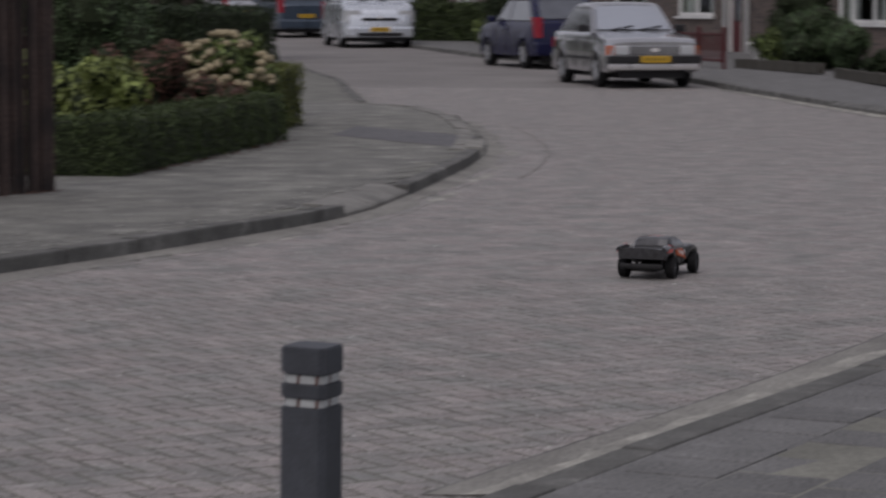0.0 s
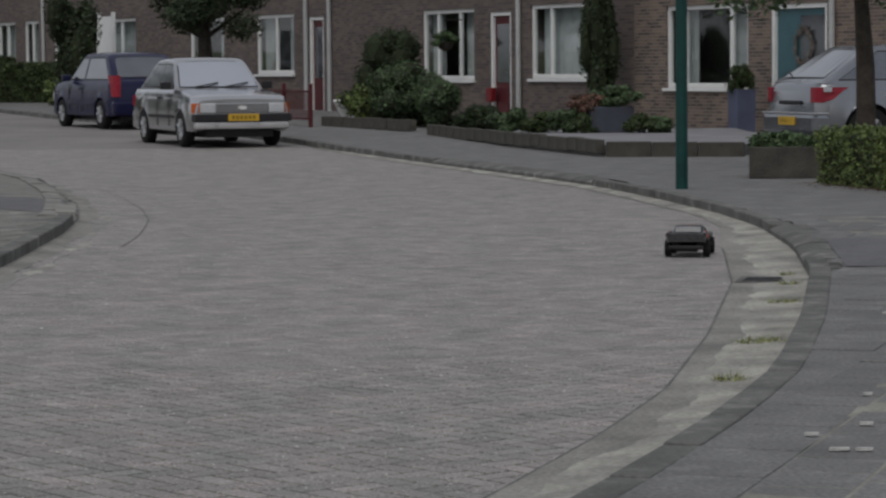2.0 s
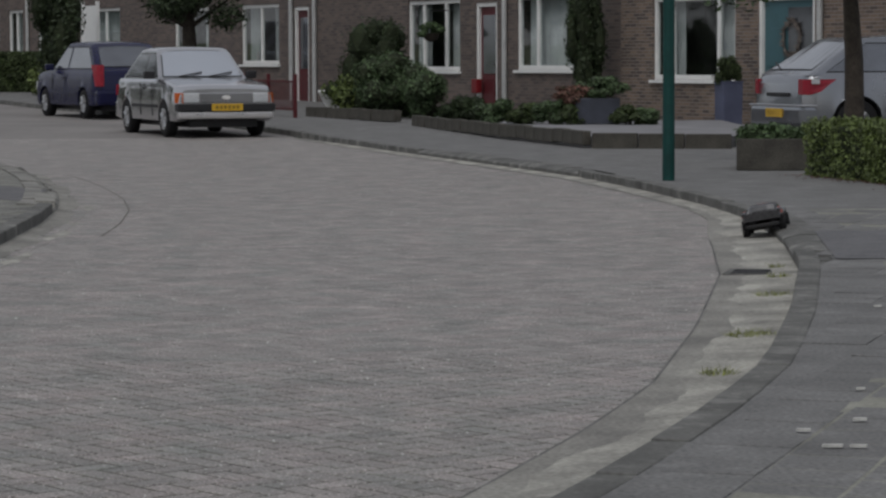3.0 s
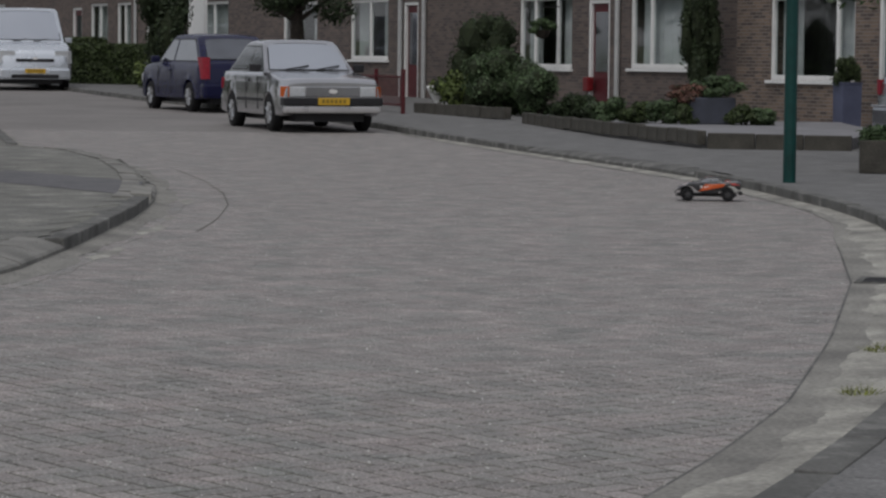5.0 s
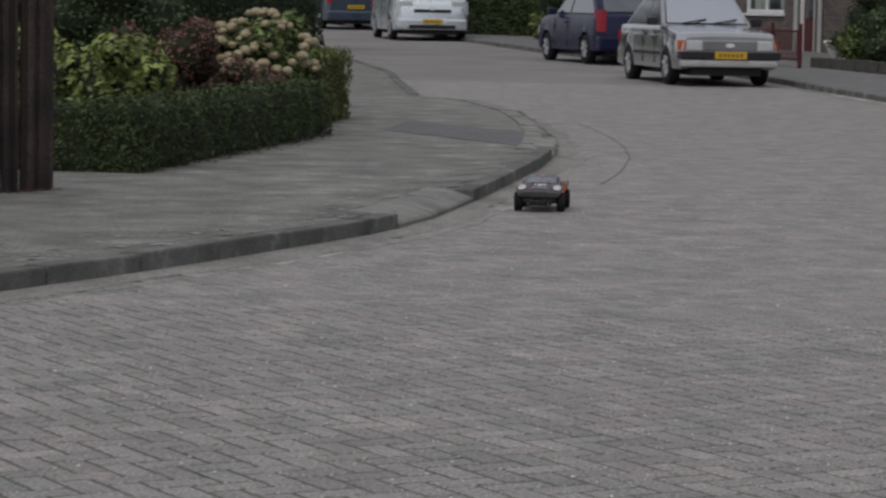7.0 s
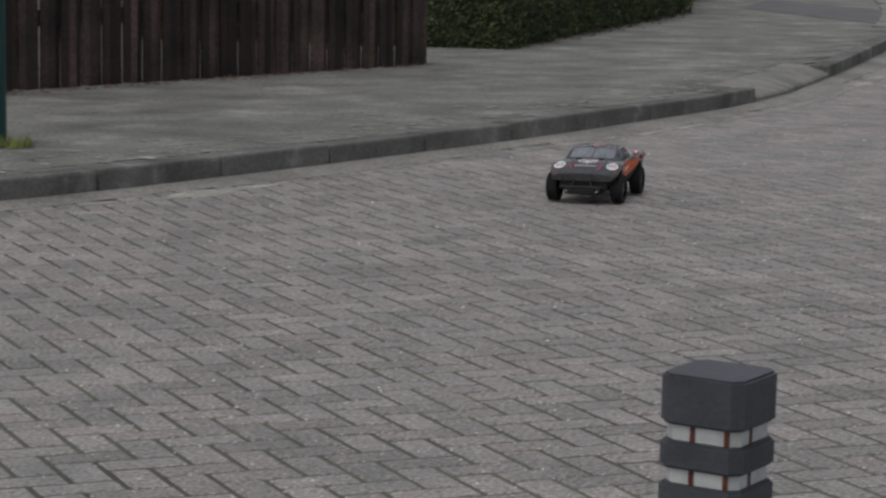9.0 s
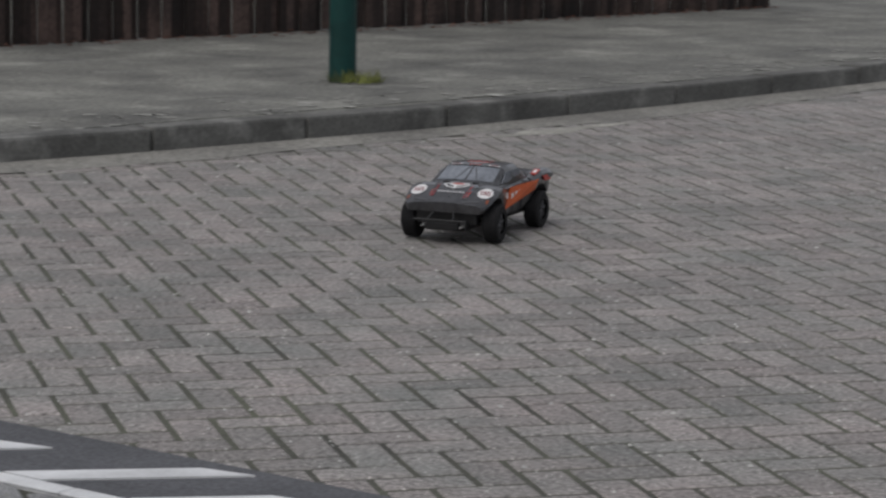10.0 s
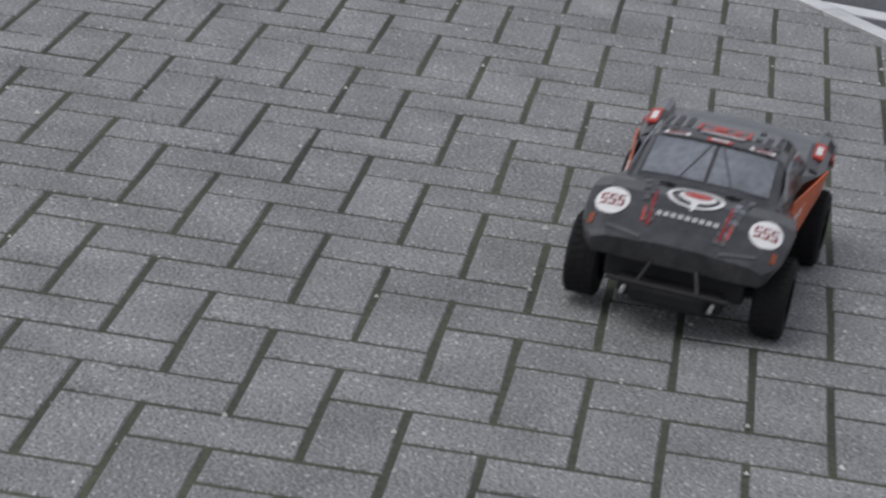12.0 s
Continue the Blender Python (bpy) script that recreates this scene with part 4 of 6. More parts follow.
def trough():
    x, y = 3.95, 44.45
    root = thing("planter_trough", "blue-grey trough planted with reddish flowers", "planter", pose(x, y, 0.24, 0, 0, 6))
    part("pot", boxed(-0.36, 0.36, -0.2, 0.2, 0, 0.42, bevel=0.02), M["planter_dark"], root)
    shrub("trough_plant", "reddish green plants in a trough", x - 0.36, y, 0.6, 0.38, 0.26, 0.15, "leaf_red", 1300, 0.03, 62)
    shrub("trough_plant", "fresh green plants in a trough", x + 0.1, y, 0.62, 0.38, 0.28, 0.18, "leaf_mid", 2600, 0.03, 63)


trough()


def urn():
    x, y, z = -0.4, 53.9, 0.2
    root = thing("garden_urn", "white stone garden urn on a foot", "urn", pose(x, y, z))
    part("bowl", lathe(bmesh.new(), [(0.0, 0), (0.14, 0), (0.14, 0.05), (0.07, 0.1), (0.06, 0.18), (0.13, 0.26), (0.2, 0.42), (0.23, 0.46), (0.23, 0.5), (0.19, 0.5), (0.16, 0.44), (0.0, 0.42)], 20), M["white"], root, smooth=True)
    part("base", boxed(-0.15, 0.15, -0.15, 0.15, -0.03, 0.001, bevel=0.01), M["white"], root)


urn()


def red_gate():
    a = Vector((-2.9, 58.2, 0.24))
    root = thing("metal_gate", "low dark red metal garden gate and railing", "gate", pose(*a, 0, 0, -72))
    for x in (0, 1.2, 2.4, 4.2, 6.0):
        part("post", boxed(x - 0.035, x + 0.035, -0.035, 0.035, -0.05, 0.78, bevel=0.006), M["red"], root)
    for k in range(40):
        part("bar", boxed(0.15 + k * 0.145 - 0.009, 0.15 + k * 0.145 + 0.009, -0.009, 0.009, 0.08, 0.66), M["red"], root)
    for z in (0.1, 0.62):
        part("rail", boxed(0, 6.0, -0.015, 0.015, z, z + 0.03), M["red"], root)


red_gate()


def hanging_basket():
    p = on_facade(11.55, 0.4)
    root = thing("hanging_basket", "green hanging basket on a wall bracket", "basket", pose(p.x, p.y, p.z + 1.55))
    part("bowl", lathe(bmesh.new(), [(0.02, -0.16), (0.12, -0.12), (0.19, 0.0), (0.2, 0.02)], 16), M["wood"], root)
    place, cen, rad = blob_place(0.27, 0.27, 0.15, 10, 71)
    v, f = leaves(1400, place, 0.035, 71)
    put("plants", mesh_of("plants", v, f, M["leaf_mid"]), root, Matrix.Translation((0, 0, 0.07)))
    part("bracket", rod(bmesh.new(), (0, 0, 0.5), (0.36, 0.17, 0.5), 0.012), M["trim"], root)
    part("chain", rod(bmesh.new(), (0, 0, 0.0), (0, 0, 0.5), 0.006), M["trim"], root)


hanging_basket()


def white_screen():
    p = Vector((-6.3, 67.6, 0.36))
    root = thing("garden_screen", "white painted garden screen between trees", "screen", pose(p.x, p.y, p.z - 0.05, 0, 0, FACADE))
    part("panel", boxed(-0.5, 0.5, -0.02, 0.02, 0.05, 2.3, bevel=0.01), M["white"], root)
    for x in (-0.53, 0.53):
        part("post", boxed(x - 0.04, x + 0.04, -0.04, 0.04, -0.05, 2.4), M["white"], root)


white_screen()

# ------------------------------------------------------------------ street furniture


def sign_pole(x, y, z, label, high=4.2):
    root = thing("sign_pole", label, "pole", pose(x, y, z))
    part("pole", lathe(bmesh.new(), [(0.062, -0.03), (0.062, 0.0), (0.06, 1.0), (0.058, high)], 18), M["green"], root, smooth=True)
    part("cap", lathe(bmesh.new(), [(0.061, high - 0.03), (0.061, high + 0.01), (0.02, high + 0.04), (0.0, high + 0.045)], 18), M["green"], root, smooth=True)
    return root


sign_pole(3.15, 27.29, 0.09, "dark green painted steel pole on the pavement")
sign_pole(-5.21, 11.17, 0.09, "dark green painted steel pole with grass at its foot")


def tuft(x, y, z, r, count, seed, leaf="leaf_hedge", tall=1.0):
    """Blades of grass round a spot."""
    rng = np.random.default_rng(seed)
    v, f = [], []
    for k in range(count):
        a, q = rng.uniform(0, math.tau), r * math.sqrt(rng.uniform(0, 1))
        bx, by = q * math.cos(a), q * math.sin(a)
        h, t = rng.uniform(0.02, 0.075) * tall, rng.uniform(0, math.tau)
        lx, ly = rng.normal(0, 0.03, 2)
        wx, wy = 0.003 * math.cos(t), 0.003 * math.sin(t)
        n = len(v)
        v += [(bx - wx, by - wy, 0), (bx + wx, by + wy, 0), (bx + lx, by + ly, h)]
        f.append((n, n + 1, n + 2))
    ob = put("grass_tuft", mesh_of("grass_tuft", v, f, M[leaf]), None, pose(x, y, z))
    return tagged(ob, "small tuft of grass in the joints", "grass", kind="stuff")


WEEDS = [(2.62, 16.9, 0.07), (2.52, 16.15, 0.09), (2.3, 14.9, 0.12), (1.86, 12.75, 0.15), (1.5, 11.2, 0.1)]
tuft(-5.1, 11.12, 0.098, 0.1, 200, 3, "leaf_weed", 0.9)
tuft(-5.19, 11.08, 0.098, 0.05, 80, 4, "leaf_hedge", 0.8)
for k, (gx, gy, gr) in enumerate(WEEDS):
    tuft(gx, gy, 0.008, gr * 0.8, int(gr * 1100), 10 + k, "leaf_weed", 0.55)



def leaf_litter(name, line, count, wide, seed):
    """Small dry leaves gathered along a line on the pavement."""
    rng = np.random.default_rng(seed)
    v, f = [], []
    pts = np.array(line, float)
    for k in range(count):
        q = rng.uniform(0, len(line) - 1)
        i = int(q)
        p = pts[i] + (pts[i + 1] - pts[i]) * (q - i)
        x, y = p[0] + rng.normal(0, wide), p[1] + rng.normal(0, wide)
        t, s = rng.uniform(0, math.tau), rng.uniform(0.008, 0.022)
        c, e = math.cos(t) * s, math.sin(t) * s
        n = len(v)
        z = 0.099 + rng.uniform(0, 0.006)
        v += [(x - c, y - e, z), (x + e * 0.5, y - c * 0.5, z + s * 0.4), (x + c, y + e, z + 0.002), (x - e * 0.5, y + c * 0.5, z + s * 0.3)]
        f.append((n, n + 1, n + 2, n + 3))
    tagged(put(name, mesh_of(name, v, f, M["litter"])), "dry reddish brown leaves gathered along the edge", "leaves", kind="stuff")


leaf_litter("leaf_litter", [(-4.9, 17.1), (-6.2, 14.0), (FENCE_END[0] + 0.1, FENCE_END[1] - 0.05)], 420, 0.06, 81)
leaf_litter("leaf_litter", [(-4.82, 18.95), (-4.66, 22.0), (-4.6, 24.8)], 260, 0.05, 82)
leaf_litter("leaf_litter", [(4.6, 28.2), (4.95, 26.6), (5.3, 24.8)], 320, 0.14, 83)


def lichen():
    """Pale lichen spots and sand crumbs on the slabs behind the fence-side kerb."""
    rng = np.random.default_rng(51)
    v, f = [], []
    for k in range(420):
        y = rng.uniform(6.5, 18.5)
        x = left_x(y) - 0.2 - abs(rng.normal(0, 0.32))
        r = rng.uniform(0.006, 0.03) * (1.7 if k % 9 == 0 else 1.0)
        n, m = len(v), 7
        for q in range(m):
            a = q * math.tau / m
            e = r * rng.uniform(0.6, 1.2)
            v.append((x + e * 1.3 * math.cos(a), y + e * math.sin(a), 0.094))
        f.append(tuple(range(n, n + m)))
    tagged(put("lichen", mesh_of("lichen", v, f, M["grit_dull"])), "pale lichen spots and crumbs on the slabs", "lichen", kind="stuff")


lichen()


def chips():
    """Pale splinters lying on the slabs by the bend."""
    for k, (x, y) in enumerate(CHIPS):
        rng = random.Random(90 + k)
        bm = bmesh.new()
        w, h = rng.uniform(0.018, 0.038), rng.uniform(0.008, 0.016)
        slab_quad(bm, [(-w, -h, 0), (w * 0.8, -h * 1.2, 0), (w, h * 0.7, 0), (-w * 0.7, h, 0)], 0.006)
        root = part("pale_chip", bm, M["grit"], None, m=pose(x, y, 0.1, 0, 0, rng.uniform(-15, 15)))
        tagged(root, "pale flat chip of stone on the slabs", "stone chip", group="chips on the pavement")


CHIPS = [(2.55, 13.25), (1.85, 9.92), (1.46, 8.82), (1.49, 8.45), (1.57, 8.44), (3.23, 16.4), (1.69, 9.07)]
chips()


def bollard():
    root = thing("bollard", "grey plastic bollard with two pale bands", "bollard", pose(-0.492, 2.86, 0.075, 0.8, 1.2, -16) @ Matrix.Diagonal((1.05, 1.05, 1.0, 1.0)))

    def block(name, half, z0, z1, material, bev, label=""):
        bm = boxed(-half, half, -half, half, z0, z1)
        es = [e for e in bm.edges if abs(e.verts[0].co.z - e.verts[1].co.z) > 0.001]
        bmesh.ops.bevel(bm, geom=es, offset=half * 0.24, segments=1, affect="EDGES")
        es = [e for e in bm.edges if abs(e.verts[0].co.z - e.verts[1].co.z) < 0.0005]
        bmesh.ops.bevel(bm, geom=es, offset=bev, segments=2, affect="EDGES")
        return part(name, bm, material, root, label)

    block("cap", 0.0475, 0.648, 0.703, M["bollard"], 0.003)
    b1 = block("band", 0.0415, 0.63, 0.648, M["band"], 0.001, "pale grey band with rust streaks")
    block("ring", 0.0475, 0.6, 0.63, M["bollard"], 0.003)
    b2 = block("band", 0.0415, 0.583, 0.6, M["band"], 0.001, "pale grey band with rust streaks")
    block("body", 0.0475, -0.02, 0.583, M["bollard"], 0.003)
    for host, z in ((b1, 0.6305), (b2, 0.5835)):
        for a in (-0.008, 0.0305):
            part("rust_streak", boxed(a - 0.0028, a + 0.0028, -0.0428, -0.041, z, z + 0.017), M["rust"], host, "brown rust streak")
        part("rust_streak", boxed(0.041, 0.0428, -0.012, -0.008, z, z + 0.017), M["rust"], host, "brown rust streak")


bollard()


def drain(x, y, rz):
    root = thing("drain_cover", "dark iron gully grate in the gutter", "drain", pose(x, y, 0.006, 0, 0, rz))
    part("frame", boxed(-0.22, 0.22, -0.15, 0.15, 0, 0.006), M["kerb"], root)
    for k in range(7):
        part("slot", boxed(-0.17 + k * 0.05, -0.145 + k * 0.05, -0.11, 0.11, 0.006, 0.008), M["trim"], root)


drain(2.42, 16.6, 76)


def ramp_stone(x, y, rz):
    root = thing("kerb_ramp", "pale sloping kerb stone at the drive crossing", "kerb", pose(x, y, 0.1, 0, 0, rz), kind="structure")
    bm = bmesh.new()
    loft(bm, [[(u, -0.07, -0.05), (u, 0.1, -0.05), (u, 0.1, h), (u, -0.07, h * 0.6)] for u, h in ((-0.55, 0.008), (-0.2, 0.02), (0.3, 0.03), (0.55, 0.012))])
    part("stone", bm, M["kerb_pale"], root)


ramp_stone(-2.66, 24.2, 96)


def road_grit():
    """Pale grit and bits of sand lying on the bricks."""
    rng = np.random.default_rng(17)
    v, f = [], []
    for k in range(8000):
        y = rng.uniform(1.5, 16) if k % 3 else rng.uniform(16, 30)
        lo, hi = np.interp(y, LY, LX) + 0.1, np.interp(y, RY, RX) - 0.1
        x = rng.uniform(max(lo, -6), hi)
        s = rng.uniform(0.0015, 0.0042) * (1.0 if k % 7 else 1.6)
        n = len(v)
        z = 0.001
        v += [(x - s, y, z), (x, y - s * 1.3, z), (x + s * 1.2, y, z), (x, y + s, z), (x, y, z + s)]
        f += [(n, n + 1, n + 4), (n + 1, n + 2, n + 4), (n + 2, n + 3, n + 4), (n + 3, n, n + 4)]
    tagged(put("road_grit", mesh_of("road_grit", v, f, M["grit"])), "scattered pale grit on the street", "grit", kind="stuff")


road_grit()


def patch(name, pts, z, material, label):
    me = mesh_of(name, [(x, y, z) for x, y in pts], [tuple(range(len(pts)))], material)
    tagged(put(name, me), label, "paving", kind="structure")


patch("pavement_patch", [(-2.72, 23.7), (-2.86, 26.0), (-4.5, 28.3), (-4.4, 26.1)], 0.0945, M["slab_dark"], "dark paved drive crossing on the corner")
patch("pavement_patch", [(2.92, 16.5), (3.24, 19.2), (9.0, 19.3), (9.0, 16.4)], 0.0945, M["slab_dark"], "dark paved drive crossing beside the bend")

# ------------------------------------------------------------------ parked cars


def wheel_parts(parent, x, y, r, w, rim="rim"):
    side = 1 if y > 0 else -1
    bm = lathe(bmesh.new(), [(r * 0.6, -w / 2), (r * 0.92, -w / 2), (r, -w * 0.36), (r, w * 0.36), (r * 0.92, w / 2), (r * 0.6, w / 2)], 28)
    wh = part("wheel", bm, M["tyre"], parent, "black tyre", smooth=True, m=Matrix.Translation((x, y, r)) @ Matrix.Rotation(radians(90), 4, "X"))
    face = -side * w * 0.4
    bm = bmesh.new()
    disc(bm, Matrix.Identity(4), r * 0.62, w * 0.6, 28)
    part("rim", bm, M["metal_bar"], wh, "dark wheel well")
    bm = bmesh.new()
    for k in range(7):
        a = k * math.tau / 7
        rod(bm, (0.1 * r * math.cos(a), 0.1 * r * math.sin(a), face), (0.58 * r * math.cos(a), 0.58 * r * math.sin(a), face), 0.034, 0.044, 6)
    disc(bm, Matrix.Translation((0, 0, face)), r * 0.2, 0.04, 16)
    for k in range(28):
        a0, a1 = k * math.tau / 28, (k + 1) * math.tau / 28
        rod(bm, (0.6 * r * math.cos(a0), 0.6 * r * math.sin(a0), face), (0.6 * r * math.cos(a1), 0.6 * r * math.sin(a1), face), 0.018, 0.018, 5)
    part("spokes", bm, M[rim], wh, "silver wheel cover")


def corner_lamp(F, w, y_in, levels, end):
    """A lamp wrapped round a body corner; levels are (z, reach along the flank), end +1 at the nose."""
    secs = []
    for z, reach in levels:
        secs.append([(end * (F + 0.014), y_in, z), (end * (F + 0.004), w * 0.9, z), (end * (F - 0.05), w * 0.985, z), (end * (F - reach), w + 0.014, z), (end * (F - reach - 0.01), w - 0.06, z), (end * (F - 0.1), y_in, z)])
    bm = loft(bmesh.new(), secs)
    bmesh.ops.recalc_face_normals(bm, faces=bm.faces)
    return bm


def mirrored(bm, sgn):
    if sgn < 0:
        bmesh.ops.scale(bm, vec=(1, -1, 1), verts=bm.verts)
        bmesh.ops.reverse_faces(bm, faces=bm.faces)
    return bm


def car(name, label, x, y, z, heading, L, Wd, Ht, belt, hood, xs, paint, kind, wb, wr=0.29):
    """A parked car. xs: windscreen foot, roof front, roof rear, rear window foot, all from the middle forward."""
    root = thing(name, label, "van" if kind == "van" else "car", pose(x, y, z, 0, 0, heading))
    w, F = Wd / 2, L / 2
    fx, rx = wb / 2 + 0.02, -wb / 2 + 0.02
    x_ws, x_rf, x_rr, x_rw = xs
    square = kind == "old"
    bm, secs, n = bmesh.new(), [], 84
    for k in range(n + 1):
        u = -F + L * k / n
        e = abs(u) / F
        t_ = max(0.0, (e - 0.84) / 0.16)
        half = w * (1 - (0.07 if square else 0.14) * t_ ** 2.2)
        top = belt
        if u > x_ws:
            top = belt + (hood - belt) * ((u - x_ws) / (F - x_ws)) ** (1.3 if square else 1.9)
        top -= (0.05 if square else 0.12) * max(0.0, (e - 0.94) / 0.06) ** 2
        low = 0.25 + 0.09 * t_ ** 2
        arch = low
        for ax in (fx, rx):
            d = abs(u - ax)
            if d < wr + 0.055:
                arch = max(arch, wr + math.sqrt(max(0.0, (wr + 0.055) ** 2 - d * d)) * 0.96)
        arch = min(arch, top - 0.12)
        mid = max(arch + 0.02, 0.56)
        flare = 0.016 if arch > low + 0.01 else 0.0
        ring = [(u, half - 0.02, arch), (u, half + flare, arch + 0.015), (u, half + 0.012, mid), (u, half * 0.995, (mid + top) / 2), (u, half * 0.97, top - 0.06), (u, half * 0.93, top - 0.015), (u, half * 0.8, top), (u, half * 0.35, top + 0.014)]
        inner = [(u, half - 0.22, max(low, arch - 0.02)), (u, half - 0.22, low)] if arch > low + 0.01 else [(u, half - 0.06, low - 0.01), (u, half - 0.22, low)]
        ring = inner[::-1] + ring
        secs.append([*ring, *[(a, -b, c) for a, b, c in ring[::-1]]])
    loft(bm, secs)
    shell = part("body", bm, M[paint], root, smooth=True)
    shell.data.set_sharp_from_angle(angle=radians(34))
    wb_, wt = w * 0.93, w * (0.74 if kind != "van" else 0.84)
    zb, zr = belt - 0.02, Ht
    xm = (x_rf + x_rr) / 2
    cx = [(x_ws, zb), (x_rf, zr - 0.04), (x_rf - 0.12, zr - 0.015), (xm, zr), (x_rr + 0.12, zr - 0.03), (x_rr, zr - 0.055), (x_rw, zb)]

    def half_at(h):
        f = (h - zb) / (zr - zb)
        return wb_ + (wt - wb_) * f

    bm, secs = bmesh.new(), []
    for u, h in cx:
        secs.append([(u, half_at(h), h), (u, half_at(h) * 0.8, h + (0.02 if h > zb + 0.1 else 0)), (u, 0, h + (0.03 if h > zb + 0.1 else 0)), (u, -half_at(h) * 0.8, h + (0.02 if h > zb + 0.1 else 0)), (u, -half_at(h), h)])
    loft(bm, secs, close=False, caps=False)
    for sgn in (1, -1):
        fl = [bm.verts.new((u, sgn * half_at(h), h)) for u, h in cx]
        bm.faces.new(fl if sgn < 0 else fl[::-1])
    bmesh.ops.remove_doubles(bm, verts=bm.verts, dist=0.002)
    bmesh.ops.recalc_face_normals(bm, faces=bm.faces)
    sharp = [e for e in bm.edges if len(e.link_faces) == 2 and e.calc_face_angle(0) > 0.45]
    bmesh.ops.bevel(bm, geom=sharp, offset=0.03, segments=3, affect="EDGES")
    cabin = part("cabin", bm, M[paint], root, smooth=True)
    cabin.data.set_sharp_from_angle(angle=radians(40))

    def pane(nm, x0, z0, x1, z1, v0, v1, q, flip, mt):
        """Glass across the car, bowed in the middle as the roof is, in a black rubber seal."""
        for nm_, grow, off, mt_ in (("seal", 0.022, 0.004, "trim"), (nm, 0.0, 0.012, mt)):
            bm = bmesh.new()
            d = Vector((x1 - x0, 0, z1 - z0))
            nrm = Vector((d.z, 0, -d.x)).normalized() * (1 if flip else -1)
            if nrm.z < 0:
                nrm = -nrm
            g = grow / d.length
            cols = []
            for k in range(9):
                a = -1 + k / 4
                col = []
                for v in (v0 - g, v1 + g):
                    p = Vector((x0, 0, z0)) + d * v
                    side_ = (half_at(p.z) * q + grow) * a
                    bow = 0.03 * v * (1 - a * a)
                    col.append(Vector((p.x, side_, p.z)) + nrm * (off + bow))
                cols.append(col)
            vs = [[bm.verts.new(p) for p in c] for c in cols]
            vb = [[bm.verts.new(p - nrm * (0.03 + off)) for p in c] for c in cols]
            for a_, b_, c_, d_ in zip(vs, vs[1:], vb, vb[1:]):
                bm.faces.new((a_[0], b_[0], b_[1], a_[1]))
                bm.faces.new((a_[1], b_[1], d_[1], c_[1]))
                bm.faces.new((a_[0], c_[0], d_[0], b_[0]))
            for c, b in ((vs[0], vb[0]), (vs[-1], vb[-1])):
                bm.faces.new((c[0], c[1], b[1], b[0]))
            bmesh.ops.recalc_face_normals(bm, faces=bm.faces)
            part(nm_, bm, M[mt_], root, "black rubber seal" if nm_ == "seal" else "glass reflecting the pale sky", smooth=False)

    pane("windscreen", x_ws, zb, x_rf, zr - 0.04, 0.1, 0.93, 0.89, True, "glass")
    pane("rear_window", x_rw, zb, x_rr, zr - 0.055, 0.16, 0.9, 0.82, False, "glass_side")
    lo_, hi_ = zb + 0.055, zr - 0.1
    b_post = -0.25 if kind in ("old",) else -0.1

    def front_edge(h, gap):
        return x_ws + (x_rf - x_ws) * (h - zb) / (zr - 0.04 - zb) - gap

    def rear_edge(h, gap):
        return x_rw + (x_rr - x_rw) * (h - zb) / (zr - 0.055 - zb) + gap

    for sgn in (1, -1):
        rows = [(lambda h: front_edge(h, 0.1), lambda h: b_post + 0.05)]
        rows.append((lambda h: b_post - 0.05, lambda h: rear_edge(h, 0.2)))
        if kind == "van":
            rows = [(lambda h: front_edge(h, 0.1), lambda h: x_rf - 0.85)]
        for ahead, behind in rows:
            for nm_, grow, off, mt_ in (("seal", 0.018, 0.004, "trim"), ("side_window", 0.0, 0.009, "glass_side")):
                pts = []
                for q, h, g in ((ahead, lo_ - grow, grow), (behind, lo_ - grow, -grow), (behind, hi_ + grow, -grow), (ahead, hi_ + grow, grow)):
                    pts.append((q(h) + g, sgn * half_at(h), h))
                part(nm_, slab_quad(bmesh.new(), pts[::-1] if sgn > 0 else pts, off), M[mt_], root, "side glass reflecting the street" if mt_ != "trim" else "black rubber seal")
        m = Matrix.Translation((x_ws - 0.2, sgn * (w + 0.06), belt + 0.04))
        part("wing_mirror", boxed(-0.05, 0.05, -0.09, 0.09, -0.05, 0.08, m, bevel=0.025), M["trim"] if square else M[paint], root, "door mirror")
        strip_mat = M["trim"] if square else M[paint]
        part("side_strip", boxed(-wb / 2 + wr + 0.1, wb / 2 - wr - 0.06, sgn * (w + 0.012) - 0.008, sgn * (w + 0.012) + 0.008, 0.47, 0.52, bevel=0.004), strip_mat, root, "rubbing strip")
        for ux in (x_ws - 0.22, b_post):
            part("door_gap", boxed(ux - 0.004, ux + 0.004, sgn * (w + 0.008) - 0.008, sgn * (w + 0.008) + 0.006, 0.34, belt - 0.07), M["trim"], root, "dark door gap")
        part("door_handle", boxed(b_post + 0.08, b_post + 0.26, sgn * (w + 0.006) - 0.01, sgn * (w + 0.006) + 0.014, belt - 0.17, belt - 0.135, bevel=0.006), M["trim"] if square else M[paint], root, "door handle")
        for ax in (fx, rx):
            wheel_parts(root, ax, sgn * (w - 0.085), wr, 0.18)
    part("underbody", boxed(-F + 0.15, F - 0.15, -w + 0.25, w - 0.25, 0.16, 0.5), M["trim"], root, "dark underside")
    zl = hood - 0.2
